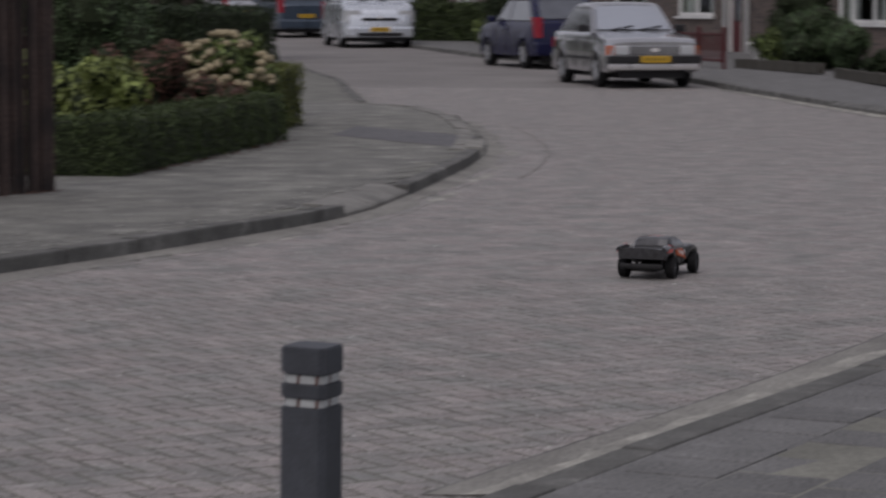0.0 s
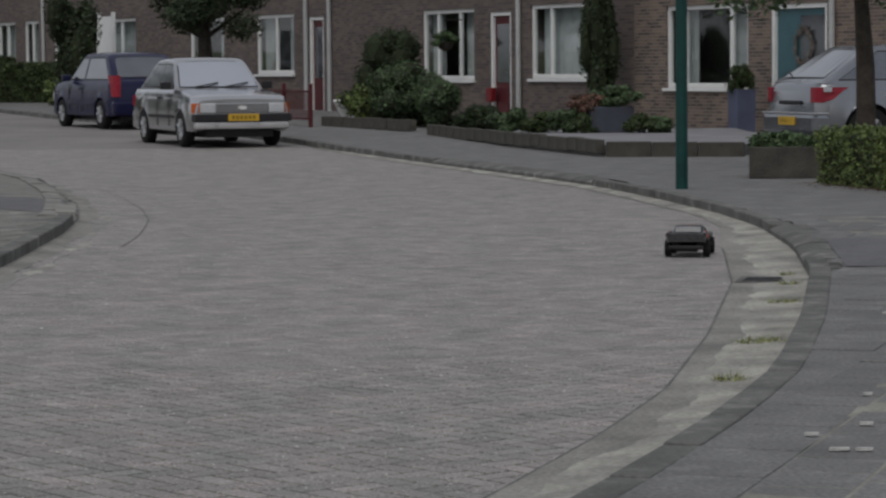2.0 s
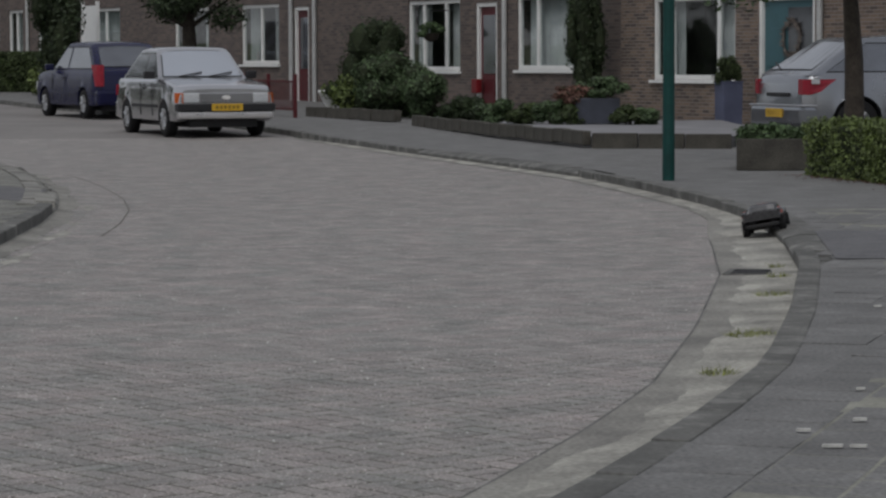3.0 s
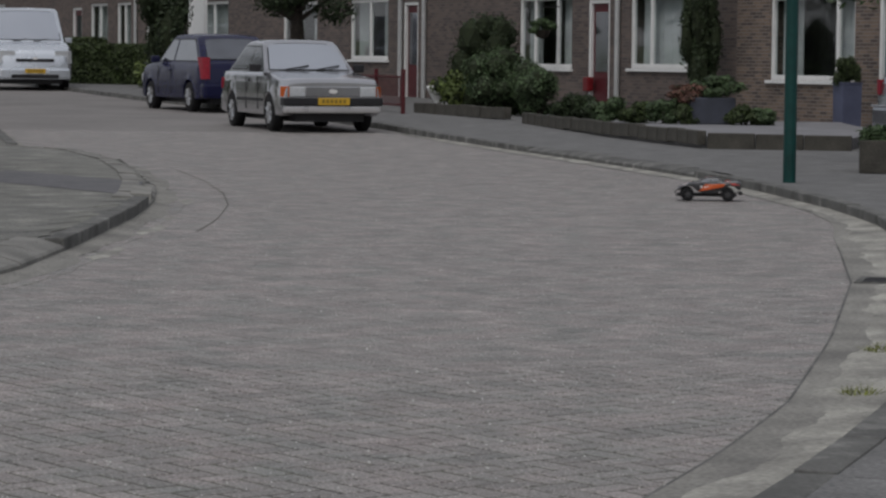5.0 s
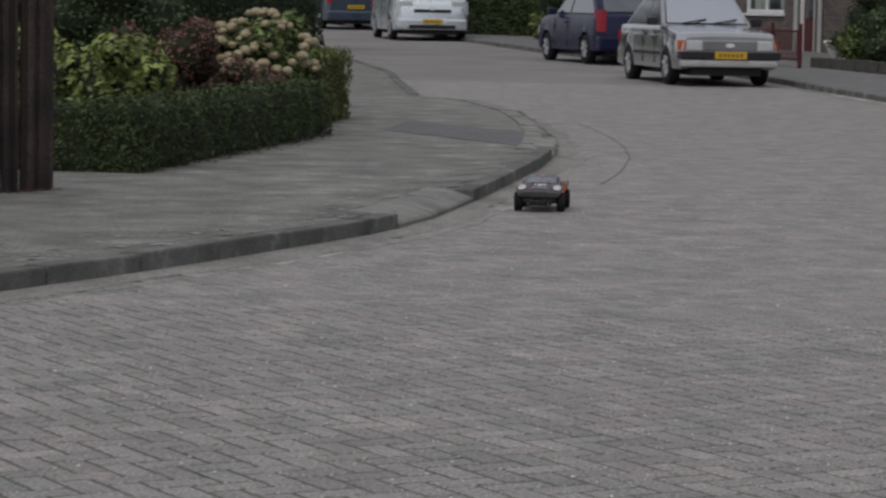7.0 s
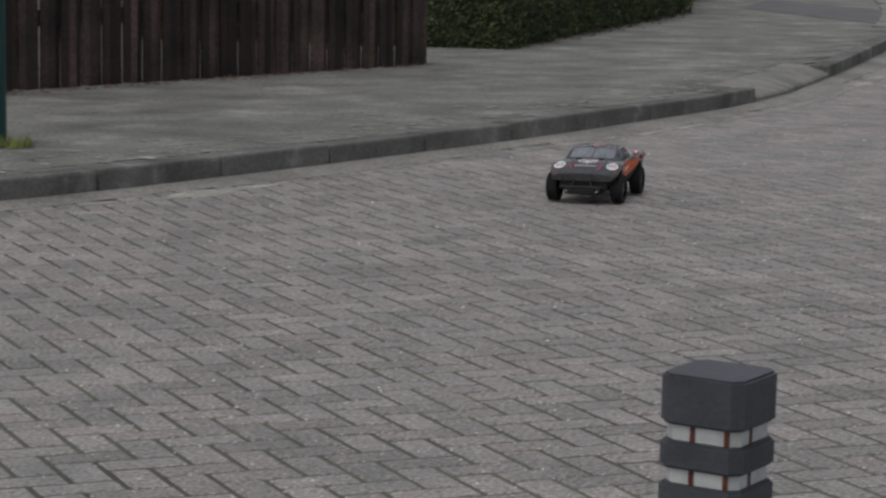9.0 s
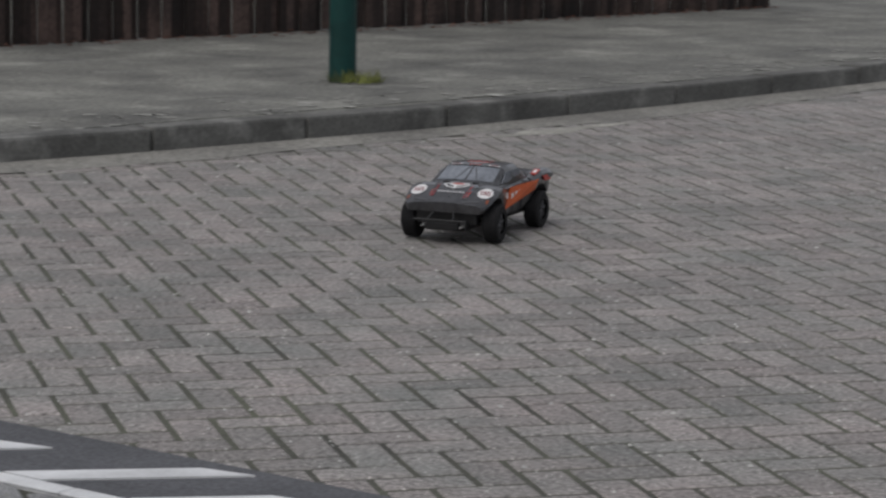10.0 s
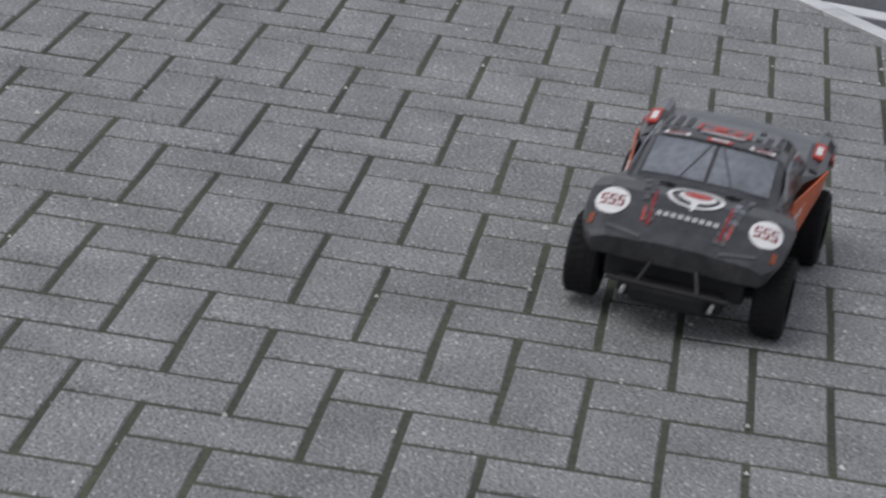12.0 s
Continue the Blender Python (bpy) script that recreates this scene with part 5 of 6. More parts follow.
    if square:
        part("front_bumper", boxed(F - 0.14, F + 0.05, -w * 0.97, w * 0.97, 0.3, 0.42, bevel=0.04), M["bumper"], root, "pale lower bumper")
        part("bumper_strip", boxed(F - 0.16, F + 0.075, -w * 1.0, w * 1.0, 0.42, 0.545, bevel=0.02), M["trim"], root, "black bumper strip")
        part("grille", boxed(F - 0.03, F + 0.016, -w * 0.55, w * 0.55, zl - 0.06, zl + 0.1, bevel=0.01), M["silver"], root, "silver front grille")
        for k in range(5):
            part("grille_slat", boxed(F + 0.014, F + 0.02, -w * 0.53, w * 0.53, zl - 0.045 + 0.028 * k, zl - 0.035 + 0.028 * k), M["metal_bar"], root, "dark grille gap")
    else:
        part("front_bumper", boxed(F - 0.2, F + 0.05, -w * 0.93, w * 0.93, 0.27, 0.56, bevel=0.06), M[paint], root, "front bumper")
        part("lower_grille", boxed(F + 0.03, F + 0.058, -w * 0.62, w * 0.62, 0.3, 0.4, bevel=0.012), M["trim"], root, "black lower grille")
        part("grille", boxed(F - 0.06, F + 0.03, -w * 0.5, w * 0.5, zl - 0.06, zl + 0.02, bevel=0.02), M["trim"], root, "black front grille")
    part("badge", disc(bmesh.new(), Matrix.Translation((F + 0.028, 0, zl + 0.025)) @ Matrix.Rotation(radians(90), 4, "Y") @ Matrix.Diagonal((0.55, 1.2, 1, 1)), 0.06, 0.012, 20), M["decal_white"], root, "small oval badge")
    for sgn in (1, -1):
        if square:
            part("headlight", boxed(F - 0.06, F + 0.022, min(sgn * w * 0.55, sgn * w * 0.87), max(sgn * w * 0.55, sgn * w * 0.87), zl - 0.06, zl + 0.1, bevel=0.02), M["lamp"], root, "clear headlight")
            part("indicator", mirrored(corner_lamp(F - 0.005, w, w * 0.875, ((zl - 0.06, 0.09), (zl + 0.1, 0.1)), 1), sgn), M["amber"], root, "amber indicator")
            part("tail_light", mirrored(corner_lamp(F, w, w * 0.62, ((belt - 0.3, 0.14), (belt - 0.12, 0.16)), -1), sgn), M["tail"], root, "red tail light")
        else:
            tall = 0.3 if kind == "van" else 0.16
            part("headlight", mirrored(corner_lamp(F - 0.02, w * 0.985, w * 0.52, ((zl - 0.1, 0.12), (zl - 0.1 + tall * 0.6, 0.3), (zl - 0.08 + tall, 0.45)), 1), sgn), M["lamp"], root, "clear headlight")
            if kind == "modern":
                lv = ((belt - 0.27, 0.06), (belt - 0.23, 0.22), (belt - 0.12, 0.36), (belt - 0.07, 0.44))
            elif kind == "van":
                lv = ((0.75, 0.05), (1.25, 0.06))
            else:
                lv = ((belt - 0.32, 0.08), (belt - 0.14, 0.16), (belt - 0.04, 0.2), (belt + 0.1, 0.3))
            lamp_ = part("tail_light", mirrored(corner_lamp(F, w if kind == "modern" else w * 0.97, w * (0.76 if kind == "modern" else 0.8), lv, -1), sgn), M["tail"], root, "red tail light")
            if kind == "modern":
                part("lens", boxed(-F + 0.08, -F + 0.2, min(sgn * (w + 0.004), sgn * (w + 0.018)), max(sgn * (w + 0.004), sgn * (w + 0.018)), belt - 0.13, belt - 0.07, bevel=0.005), M["lamp"], lamp_, "clear inner lens")
    part("rear_bumper", boxed(-F - 0.06, -F + 0.3, -w * 0.98, w * 0.98, 0.26, 0.57, bevel=0.07), M[paint], root, "rear bumper")
    if kind == "modern":
        part("bumper_strip", boxed(-F - 0.066, -F + 0.28, -w * 0.985, w * 0.985, 0.545, 0.575, bevel=0.01), M["silver"], root, "bright bumper ledge")
        part("tailgate_trim", boxed(-F - 0.03, -F + 0.02, -w * 0.4, w * 0.4, 0.68, 0.73, bevel=0.01), M["trim"], root, "dark tailgate recess")
        part("rear_wiper", rod(bmesh.new(), (x_rw - 0.02, 0.05, belt + 0.06), (x_rw + 0.06, 0.4, belt + 0.15), 0.012), M["trim"], root, "rear wiper")
    for sgn, zz in ((1, 0.43), (-1, 0.62 if kind != "modern" else 0.4)):
        u = F + 0.08 if sgn > 0 else -F - (0.02 if kind != "modern" else 0.068)
        pl = part("number_plate", boxed(u - 0.012, u + 0.01, -0.26, 0.26, zz, zz + 0.115, bevel=0.003), M["plate"], root, "yellow number plate with dark bars")
        for k in range(6):
            part("bar", boxed(u + sgn * 0.01, u + sgn * 0.012, -0.2 + k * 0.07, -0.155 + k * 0.07, zz + 0.03, zz + 0.085), M["plate_ink"], pl)
    for q in (-0.42, 0.1):
        part("wiper", rod(bmesh.new(), (x_ws + 0.0, q, belt + 0.03), (x_ws - 0.1, q + 0.42, belt + 0.1), 0.011), M["trim"], root, "wiper")
    return root


car("parked_hatchback", "silver old hatchback parked nose to the bend", -2.67, 46.8, 0.045, -71, 4.05, 1.64, 1.45, 0.95, 0.82, (0.72, 0.1, -1.0, -1.72), "silver", "old", 2.4)
car("parked_hatchback", "navy blue hatchback parked with its tail to the street", -5.02, 56.5, 0.145, 114, 3.95, 1.66, 1.5, 0.96, 0.84, (0.95, 0.3, -1.2, -1.82), "navy", "small", 2.45)
car("parked_van", "pale silver delivery van parked by the kerb", -11.5, 73.6, 0.315, -72.5, 4.7, 1.95, 2.1, 1.22, 0.98, (1.45, 0.72, -2.2, -2.3), "silver_blue", "van", 2.9, wr=0.33)
car("parked_hatchback", "silver modern hatchback parked on a drive before a house", 7.8, 37.8, 0.1, 15, 4.15, 1.75, 1.48, 0.98, 0.86, (0.95, 0.25, -1.25, -2.0), "silver_dark", "modern", 2.68, wr=0.32)
car("parked_people_carrier", "dark blue people carrier parked far down the street", -15.9, 86.0, 0.44, 112, 4.6, 1.85, 1.8, 1.1, 0.98, (1.3, 0.6, -2.0, -2.22), "blue_grey", "small", 2.75, wr=0.32)
car("parked_hatchback", "pale small car parked far down the street", -20.9, 101.0, 0.59, 114, 4.0, 1.7, 1.5, 1.0, 0.88, (0.8, 0.2, -1.3, -1.85), "silver", "small", 2.45)

# ------------------------------------------------------------------ the model truck


SHELL = [
    # x, half width low, half width top, z low, z shoulder, z top
    (-0.285, 0.128, 0.118, 0.098, 0.142, 0.150),
    (-0.262, 0.138, 0.124, 0.090, 0.143, 0.150),
    (-0.225, 0.142, 0.122, 0.118, 0.144, 0.149),
    (-0.175, 0.144, 0.120, 0.124, 0.145, 0.148),
    (-0.118, 0.138, 0.116, 0.088, 0.143, 0.147),
    (-0.080, 0.122, 0.112, 0.060, 0.140, 0.150),
    (-0.020, 0.118, 0.110, 0.058, 0.138, 0.148),
    (0.040, 0.120, 0.110, 0.060, 0.136, 0.145),
    (0.092, 0.132, 0.112, 0.080, 0.141, 0.148),
    (0.130, 0.142, 0.117, 0.114, 0.147, 0.149),
    (0.160, 0.145, 0.120, 0.120, 0.143, 0.146),
    (0.195, 0.144, 0.119, 0.114, 0.129, 0.134),
    (0.222, 0.139, 0.113, 0.098, 0.117, 0.122),
    (0.242, 0.130, 0.105, 0.086, 0.108, 0.113),
    (0.252, 0.120, 0.099, 0.082, 0.104, 0.108),
]
CAB = [(-0.135, 0.100, 0.145, 0.152), (-0.108, 0.097, 0.146, 0.182), (-0.085, 0.097, 0.144, 0.190), (-0.02, 0.099, 0.142, 0.192), (0.016, 0.101, 0.142, 0.187), (0.096, 0.108, 0.140, 0.150), (0.112, 0.108, 0.138, 0.144)]


def truck_shell():
    """Printed body shell: bonnet, bed and flared wings, lofted from tail to nose."""
    bm, secs = bmesh.new(), []
    for x, wl, wt, zl, zs, zt in SHELL:
        half = [(x, wl * 0.96, zl), (x, wl, (zl + zs) / 2), (x, wl * 0.985, zs - 0.004), (x, wt, zs + (zt - zs) * 0.45), (x, wt * 0.6, zt), (x, wt * 0.25, zt + 0.002)]
        secs.append(half + [(a, -b, c) for a, b, c in half[::-1]])
    loft(bm, secs)
    return bm


def truck_cab():
    bm, secs = bmesh.new(), []
    for x, w, zb, zt in CAB:
        b = 0.115
        half = [(x, b, zb), (x, (b + w) / 2 - 0.001, (zb + zt) / 2), (x, w - 0.004, zt - 0.006), (x, w - 0.012, zt), (x, w * 0.4, zt + 0.003)]
        secs.append(half + [(a, -q, c) for a, q, c in half[::-1]])
    loft(bm, secs)
    bmesh.ops.recalc_face_normals(bm, faces=bm.faces)
    return bm


def shell_z(x, y):
    """Height of the bonnet or bed over a place."""
    st = np.array(SHELL)
    wl, wt, zs, zt = [float(np.interp(x, st[:, 0], st[:, k])) for k in (1, 2, 4, 5)]
    return float(np.interp(abs(y), [0, wt * 0.25, wt * 0.6, wt, wl * 0.985], [zt + 0.002, zt + 0.002, zt, zs + (zt - zs) * 0.45, zs - 0.004]))


def cab_z(x, y):
    st = np.array(CAB)
    w, zt = float(np.interp(x, st[:, 0], st[:, 1])), float(np.interp(x, st[:, 0], st[:, 3]))
    return float(np.interp(abs(y), [0, w * 0.4, w - 0.012, w - 0.004], [zt + 0.003, zt + 0.003, zt, zt - 0.006]))


def skin(shape, over, off=0.0012, bm=None, nx=8, ny=8):
    """A printed mark lying on a surface; shape(u, v) gives x, y for u, v from 0 to 1."""
    bm = bm or bmesh.new()
    grid = []
    for a in range(nx + 1):
        row = []
        for b in range(ny + 1):
            x, y = shape(a / nx, b / ny)
            row.append(bm.verts.new((x, y, over(x, y) + off)))
        grid.append(row)
    for r0, r1 in zip(grid, grid[1:]):
        for k in range(ny):
            bm.faces.new((r0[k], r1[k], r1[k + 1], r0[k + 1]))
    bmesh.ops.recalc_face_normals(bm, faces=bm.faces)
    if bm.faces and sum(f.normal.z for f in bm.faces) < 0:
        bmesh.ops.reverse_faces(bm, faces=bm.faces)
    return bm


def patch_of(x0, x1, y0, y1, narrow=1.0):
    """A four-sided mark from x0 to x1; narrow scales its y at x1."""
    return lambda u, v: (x0 + (x1 - x0) * u, (y0 + (y1 - y0) * v) * (1 + (narrow - 1) * u))


def oval(cx, cy, ax, ay, inner=0.0):
    return lambda u, v: (cx + ax * (inner + (1 - inner) * u) * math.cos(v * math.tau), cy + ay * (inner + (1 - inner) * u) * math.sin(v * math.tau))


def model_truck():
    root = thing("model_truck", "black and orange radio-controlled short-course truck", "model car")
    body = part("body_shell", truck_shell(), M["shell"], root, "printed grey-black body shell")
    cab = part("cab", truck_cab(), M["shell"], root, "printed cab roof")

    def decal(name, pts, material, parent, label="", thick=0.0012):
        return part(name, slab_quad(bmesh.new(), pts, thick), M[material], parent, label)

    # windscreen in two halves with printed braces, side glass
    for q0, q1 in ((0.091, 0.003), (-0.003, -0.091)):
        pane_ = part("windscreen", skin(patch_of(0.092, 0.022, q0, q1, 0.96), cab_z), M["shell_screen"], cab, "grey printed windscreen")
        part("brace", skin(lambda u, v, q=(q0 if abs(q0) < 0.01 else q1): (0.09 - 0.066 * u, (q * (3 + 9 * (1 - u)) + 0.0016 * (v * 2 - 1))), cab_z, 0.002, nx=6, ny=1), M["metal_bar"], pane_, "pale printed brace")
    for s in (1, -1):
        pts = [(0.070, s * 0.1125, 0.149), (-0.022, s * 0.1105, 0.150), (-0.026, s * 0.1025, 0.178), (0.022, s * 0.1038, 0.176)]
        decal("side_window", pts[::-1] if s > 0 else pts, "shell_screen", cab, "grey printed side window", 0.0022)
        pts = [(-0.034, s * 0.1105, 0.151), (-0.090, s * 0.1085, 0.152), (-0.090, s * 0.1025, 0.176), (-0.036, s * 0.1025, 0.178)]
        decal("side_window", pts[::-1] if s > 0 else pts, "shell_screen", cab, "grey printed side window", 0.0022)
    # orange flank with pale lettering bars
        pts = [(0.075, s * 0.1235, 0.075), (-0.128, s * 0.1415, 0.112), (-0.150, s * 0.1455, 0.140), (0.02, s * 0.1215, 0.134)]
        fl = decal("flank_decal", pts[::-1] if s > 0 else pts, "orange", body, "orange flank decal", 0.002)
        for k in range(5):
            xa = 0.028 - 0.024 * k
            yo, zo = s * (0.1262 + 0.0021 * k), 0.0035 * k
            pts = [(xa, yo, 0.094 + zo), (xa - 0.015, yo + s * 0.0012, 0.097 + zo), (xa - 0.018, yo + s * 0.001, 0.118 + zo), (xa - 0.004, yo, 0.115 + zo)]
            decal("lettering_bar", pts[::-1] if s > 0 else pts, "decal_white", fl, "pale lettering bar", 0.002)
        pts = [(0.072, s * 0.124, 0.107), (0.048, s * 0.1235, 0.104), (0.048, s * 0.1228, 0.122), (0.07, s * 0.123, 0.122)]
        decal("sponsor_mark", pts[::-1] if s > 0 else pts, "decal_white", fl, "small pale mark", 0.002)
        pts = [(-0.205, s * 0.1465, 0.130), (-0.268, s * 0.1405, 0.128), (-0.272, s * 0.136, 0.147), (-0.19, s * 0.1455, 0.1445)]
        decal("bed_decal", pts[::-1] if s > 0 else pts, "decal_red", body, "red bed decal", 0.002)
        # rear wings rising behind the cab, with printed marks on their slopes
        bm, secs = bmesh.new(), []
        for x, a, zt in ((-0.12, 0.112, 0.146), (-0.15, 0.108, 0.153), (-0.195, 0.106, 0.164), (-0.25, 0.108, 0.164), (-0.285, 0.112, 0.158)):
            secs.append([(x, s * a, 0.14), (x, s * (a + 0.004), zt - 0.002), (x, s * (a + 0.012), zt), (x, s * 0.132, zt - 0.004), (x, s * 0.141, zt - 0.014), (x, s * 0.142, 0.135)])
        loft(bm, secs)
        bmesh.ops.recalc_face_normals(bm, faces=bm.faces)
        wing = part("rear_wing", bm, M["shell"], body)
        pts = [(-0.152, s * 0.118, 0.1542), (-0.152, s * 0.134, 0.1515), (-0.192, s * 0.134, 0.161), (-0.192, s * 0.117, 0.1642)]
        decal("wing_mark", pts if s > 0 else pts[::-1], "decal_red", wing, "red mark on the rear wing", 0.002)
        pts = [(-0.160, s * 0.121, 0.1562), (-0.160, s * 0.13, 0.1548), (-0.182, s * 0.13, 0.1602), (-0.182, s * 0.121, 0.1618)]
        decal("wing_mark", pts if s > 0 else pts[::-1], "decal_white", wing, "white mark on the rear wing", 0.0022)
        # round number spots on the wings
        spot = part("number_spot", skin(oval(0.19, s * 0.108, 0.026, 0.0235), shell_z, 0.0014, nx=6, ny=28), M["decal_white"], body, "round white number spot")
        for k in range(3):
            bm = bmesh.new()
            cy = s * 0.108 + (k - 1) * 0.0118
            for a, b, c, d in ((-0.0105, -0.0075, -0.0048, 0.0048), (-0.0015, 0.0015, -0.0048, 0.0048), (0.0075, 0.0105, -0.0048, 0.0048), (-0.0075, -0.0015, -0.0048, -0.0022), (0.0015, 0.0075, 0.0022, 0.0048)):
                skin(patch_of(0.19 + a, 0.19 + b, cy + c, cy + d), shell_z, 0.0022, bm, 1, 1)
            part("number_bar", bm, M["decal_dark_red"], spot, "dark red number bars")
        # printed lamps along the lip of the nose
        part("printed_lamp", skin(lambda u, v: (0.243 - 0.012 * v + 0.006 * u, s * (0.055 + 0.05 * v)), shell_z, 0.0014, nx=2, ny=6), M["metal_bar"], body, "printed headlight")
        part("corner_mark", skin(lambda u, v: (0.216 + 0.016 * u, s * (0.124 + 0.007 * v)), shell_z, 0.0014, nx=2, ny=3), M["orange_dull"], body, "orange corner mark")
        # checkered bands down both sides of the bonnet
        rng = random.Random(8 if s > 0 else 9)
        for k in range(9):
            x0 = 0.112 + k * 0.0135
            lean = s * (0.078 - 0.0022 * k)
            for q in range(2):
                if rng.random() < 0.8:
                    part("bonnet_check", skin(patch_of(x0, x0 + 0.0115, lean - s * q * 0.010, lean - s * (q * 0.010 + 0.0085)), shell_z, 0.0013, nx=1, ny=2), M[rng.choice(("metal_bar", "shell_screen", "metal_bar"))], body, "grey printed check")
        part("bonnet_stripe", skin(lambda u, v: (0.155 + 0.07 * u, s * (0.052 - 0.004 * u + 0.005 * v)), shell_z, 0.0014, nx=6, ny=1), M["decal_dark_red"], body, "red bonnet stripe")
        part("bonnet_stripe", skin(lambda u, v: (0.19 + 0.03 * u, s * (0.06 - 0.002 * u + 0.003 * v)), shell_z, 0.0014, nx=3, ny=1), M["decal_red"], body, "thin red bonnet stripe")
        part("body_clip", rod(bmesh.new(), (0.122, s * 0.045, 0.138), (0.122, s * 0.045, 0.155), 0.003, 0.003, 8), M["black_plastic"], body, "black body clip")
        part("body_clip", rod(bmesh.new(), (0.122, s * 0.036, 0.152), (0.122, s * 0.058, 0.152), 0.002, 0.002, 6), M["black_plastic"], body, "black body clip")
    # emblem on the bonnet: ring, middle and lettering bar below
    emblem = part("emblem_ring", skin(oval(0.152, 0, 0.026, 0.041, 0.84), shell_z, 0.0014, nx=1, ny=36), M["decal_white"], body, "white oval ring")
    part("emblem_middle", skin(oval(0.15, 0.002, 0.016, 0.027), shell_z, 0.0014, nx=4, ny=24), M["decal_white"], emblem, "white emblem")
    part("emblem_middle", skin(oval(0.146, 0.002, 0.0085, 0.02), shell_z, 0.0022, nx=3, ny=20), M["decal_red"], emblem, "red emblem middle")
    part("emblem_middle", skin(patch_of(0.16, 0.184, -0.006, 0.008, 0.2), shell_z, 0.0016, nx=3, ny=2), M["decal_white"], emblem, "white emblem point")
    bm = bmesh.new()
    for k in range(9):
        skin(patch_of(0.196, 0.204, -0.044 + k * 0.01, -0.037 + k * 0.01), shell_z, 0.0014, bm, 1, 1)
    part("lettering_bar", bm, M["bumper"], body, "pale lettering bars")
    # roof and visor marks
    bm = bmesh.new()
    for a, b, c, d in ((-0.052, -0.048, -0.036, 0.036), (-0.022, -0.017, -0.04, 0.04), (-0.052, -0.02, -0.038, -0.034), (-0.052, -0.02, 0.034, 0.038), (-0.046, -0.028, -0.016, 0.002), (-0.04, -0.03, 0.012, 0.024)):
        skin(patch_of(a, b, c, d), cab_z, 0.0016, bm, 1, 4)
    part("roof_mark", bm, M["decal_red"], cab, "red outlined roof mark")
    part("roof_mark", skin(patch_of(-0.015, -0.009, -0.032, 0.032), cab_z, 0.0016, nx=1, ny=5), M["bumper"], cab, "pale lettering bar")
    for y in (-0.062, 0.0, 0.062):
        mark = part("visor_mark", skin(patch_of(0.004, 0.014, y - 0.018, y + 0.018), cab_z, 0.0016, nx=2, ny=3), M["decal_red" if y == 0 else "decal_white"], cab, "small visor mark")
        part("visor_bar", skin(patch_of(0.0065, 0.0115, y - 0.013, y + 0.013), cab_z, 0.0024, nx=1, ny=2), M["decal_white" if y == 0 else "decal_dark_red"], mark)
    rng = random.Random(12)
    for y in (-0.086, -0.07, -0.054, 0.05, 0.064, 0.08):
        for k in range(4):
            if rng.random() < 0.75:
                x0 = -0.08 + k * 0.02 + rng.uniform(0, 0.004)
                part("roof_stripe", skin(patch_of(x0, x0 + 0.015, y - 0.0045, y + 0.0045), cab_z, 0.0014, nx=1, ny=2), M["metal_bar"], cab, "grey roof stripe")
    part("visor_line", skin(patch_of(0.016, 0.02, -0.094, 0.094), cab_z, 0.0013, nx=1, ny=10), M["black_plastic"], cab, "black visor edge")
    # chassis, bumper, dampers
    ch = part("chassis", boxed(-0.24, 0.245, -0.07, 0.07, 0.035, 0.062, bevel=0.008), M["black_plastic"], root, "black chassis tub")
    part("skid_plate", boxed(0.235, 0.262, -0.05, 0.05, 0.036, 0.06, bevel=0.006), M["black_plastic"], ch)
    bm = rod(bmesh.new(), (0.272, -0.08, 0.066), (0.272, 0.08, 0.066), 0.0034, None, 10)
    rod(bm, (0.272, -0.04, 0.066), (0.245, -0.03, 0.088), 0.003, None, 8)
    rod(bm, (0.272, 0.04, 0.066), (0.245, 0.03, 0.088), 0.003, None, 8)
    part("front_bumper", bm, M["black_plastic"], root, "black tube bumper")
    # Added block; its black stands for the shade in the hollow behind the bumper.
    part("front_skirt", boxed(0.2, 0.225, -0.092, 0.092, 0.05, 0.096, bevel=0.006), M["black_plastic"], root, "added black block standing for the shaded void under the nose")
    part("rear_bumper", boxed(-0.287, -0.255, -0.11, 0.11, 0.052, 0.078, bevel=0.008), M["black_plastic"], root, "black rear bumper")
    for x in (0.167, -0.167):
        part("axle", rod(bmesh.new(), (x, -0.11, 0.054), (x, 0.11, 0.054), 0.009), M["black_plastic"], ch)
        for s in (1, -1):
            part("damper", rod(bmesh.new(), (x + 0.02, s * 0.075, 0.05), (x + 0.02, s * 0.05, 0.115), 0.008), M["metal_bar"], ch, "grey damper")
            part("hub_bolt", rod(bmesh.new(), (0.245, s * 0.058, 0.048), (0.266, s * 0.058, 0.048), 0.003), M["decal_white"], ch, "bright screw")
    wheels = []
    for x in (0.167, -0.167):
        for s in (1, -1):
            r, w = 0.054, 0.044
            wm = lathe(bmesh.new(), [(0.03, -w / 2), (r * 0.9, -w / 2), (r * 0.985, -w * 0.4), (r * 0.985, w * 0.4), (r * 0.9, w / 2), (0.03, w / 2)], 30)
            for k in range(30):
                a = k * math.tau / 30
                for zz in (-0.013, 0.0, 0.013):
                    m = Matrix.Rotation(a + (0.1 if zz == 0 else 0), 4, "Z") @ Matrix.Translation((r * 0.985, 0, zz))
                    box(wm, -0.002, 0.0012, -0.003, 0.003, -0.005, 0.005, m)
            wh = part("wheel", wm, M["tyre"], root, "knobbly black tyre")
            wh.matrix_basis = Matrix.Translation((x, s * 0.124, r)) @ Matrix.Rotation(radians(90), 4, "X")
            part("rim", disc(bmesh.new(), Matrix.Identity(4), 0.0305, w * 0.7, 20), M["black_plastic"], wh, "black rim")
            bm = bmesh.new()
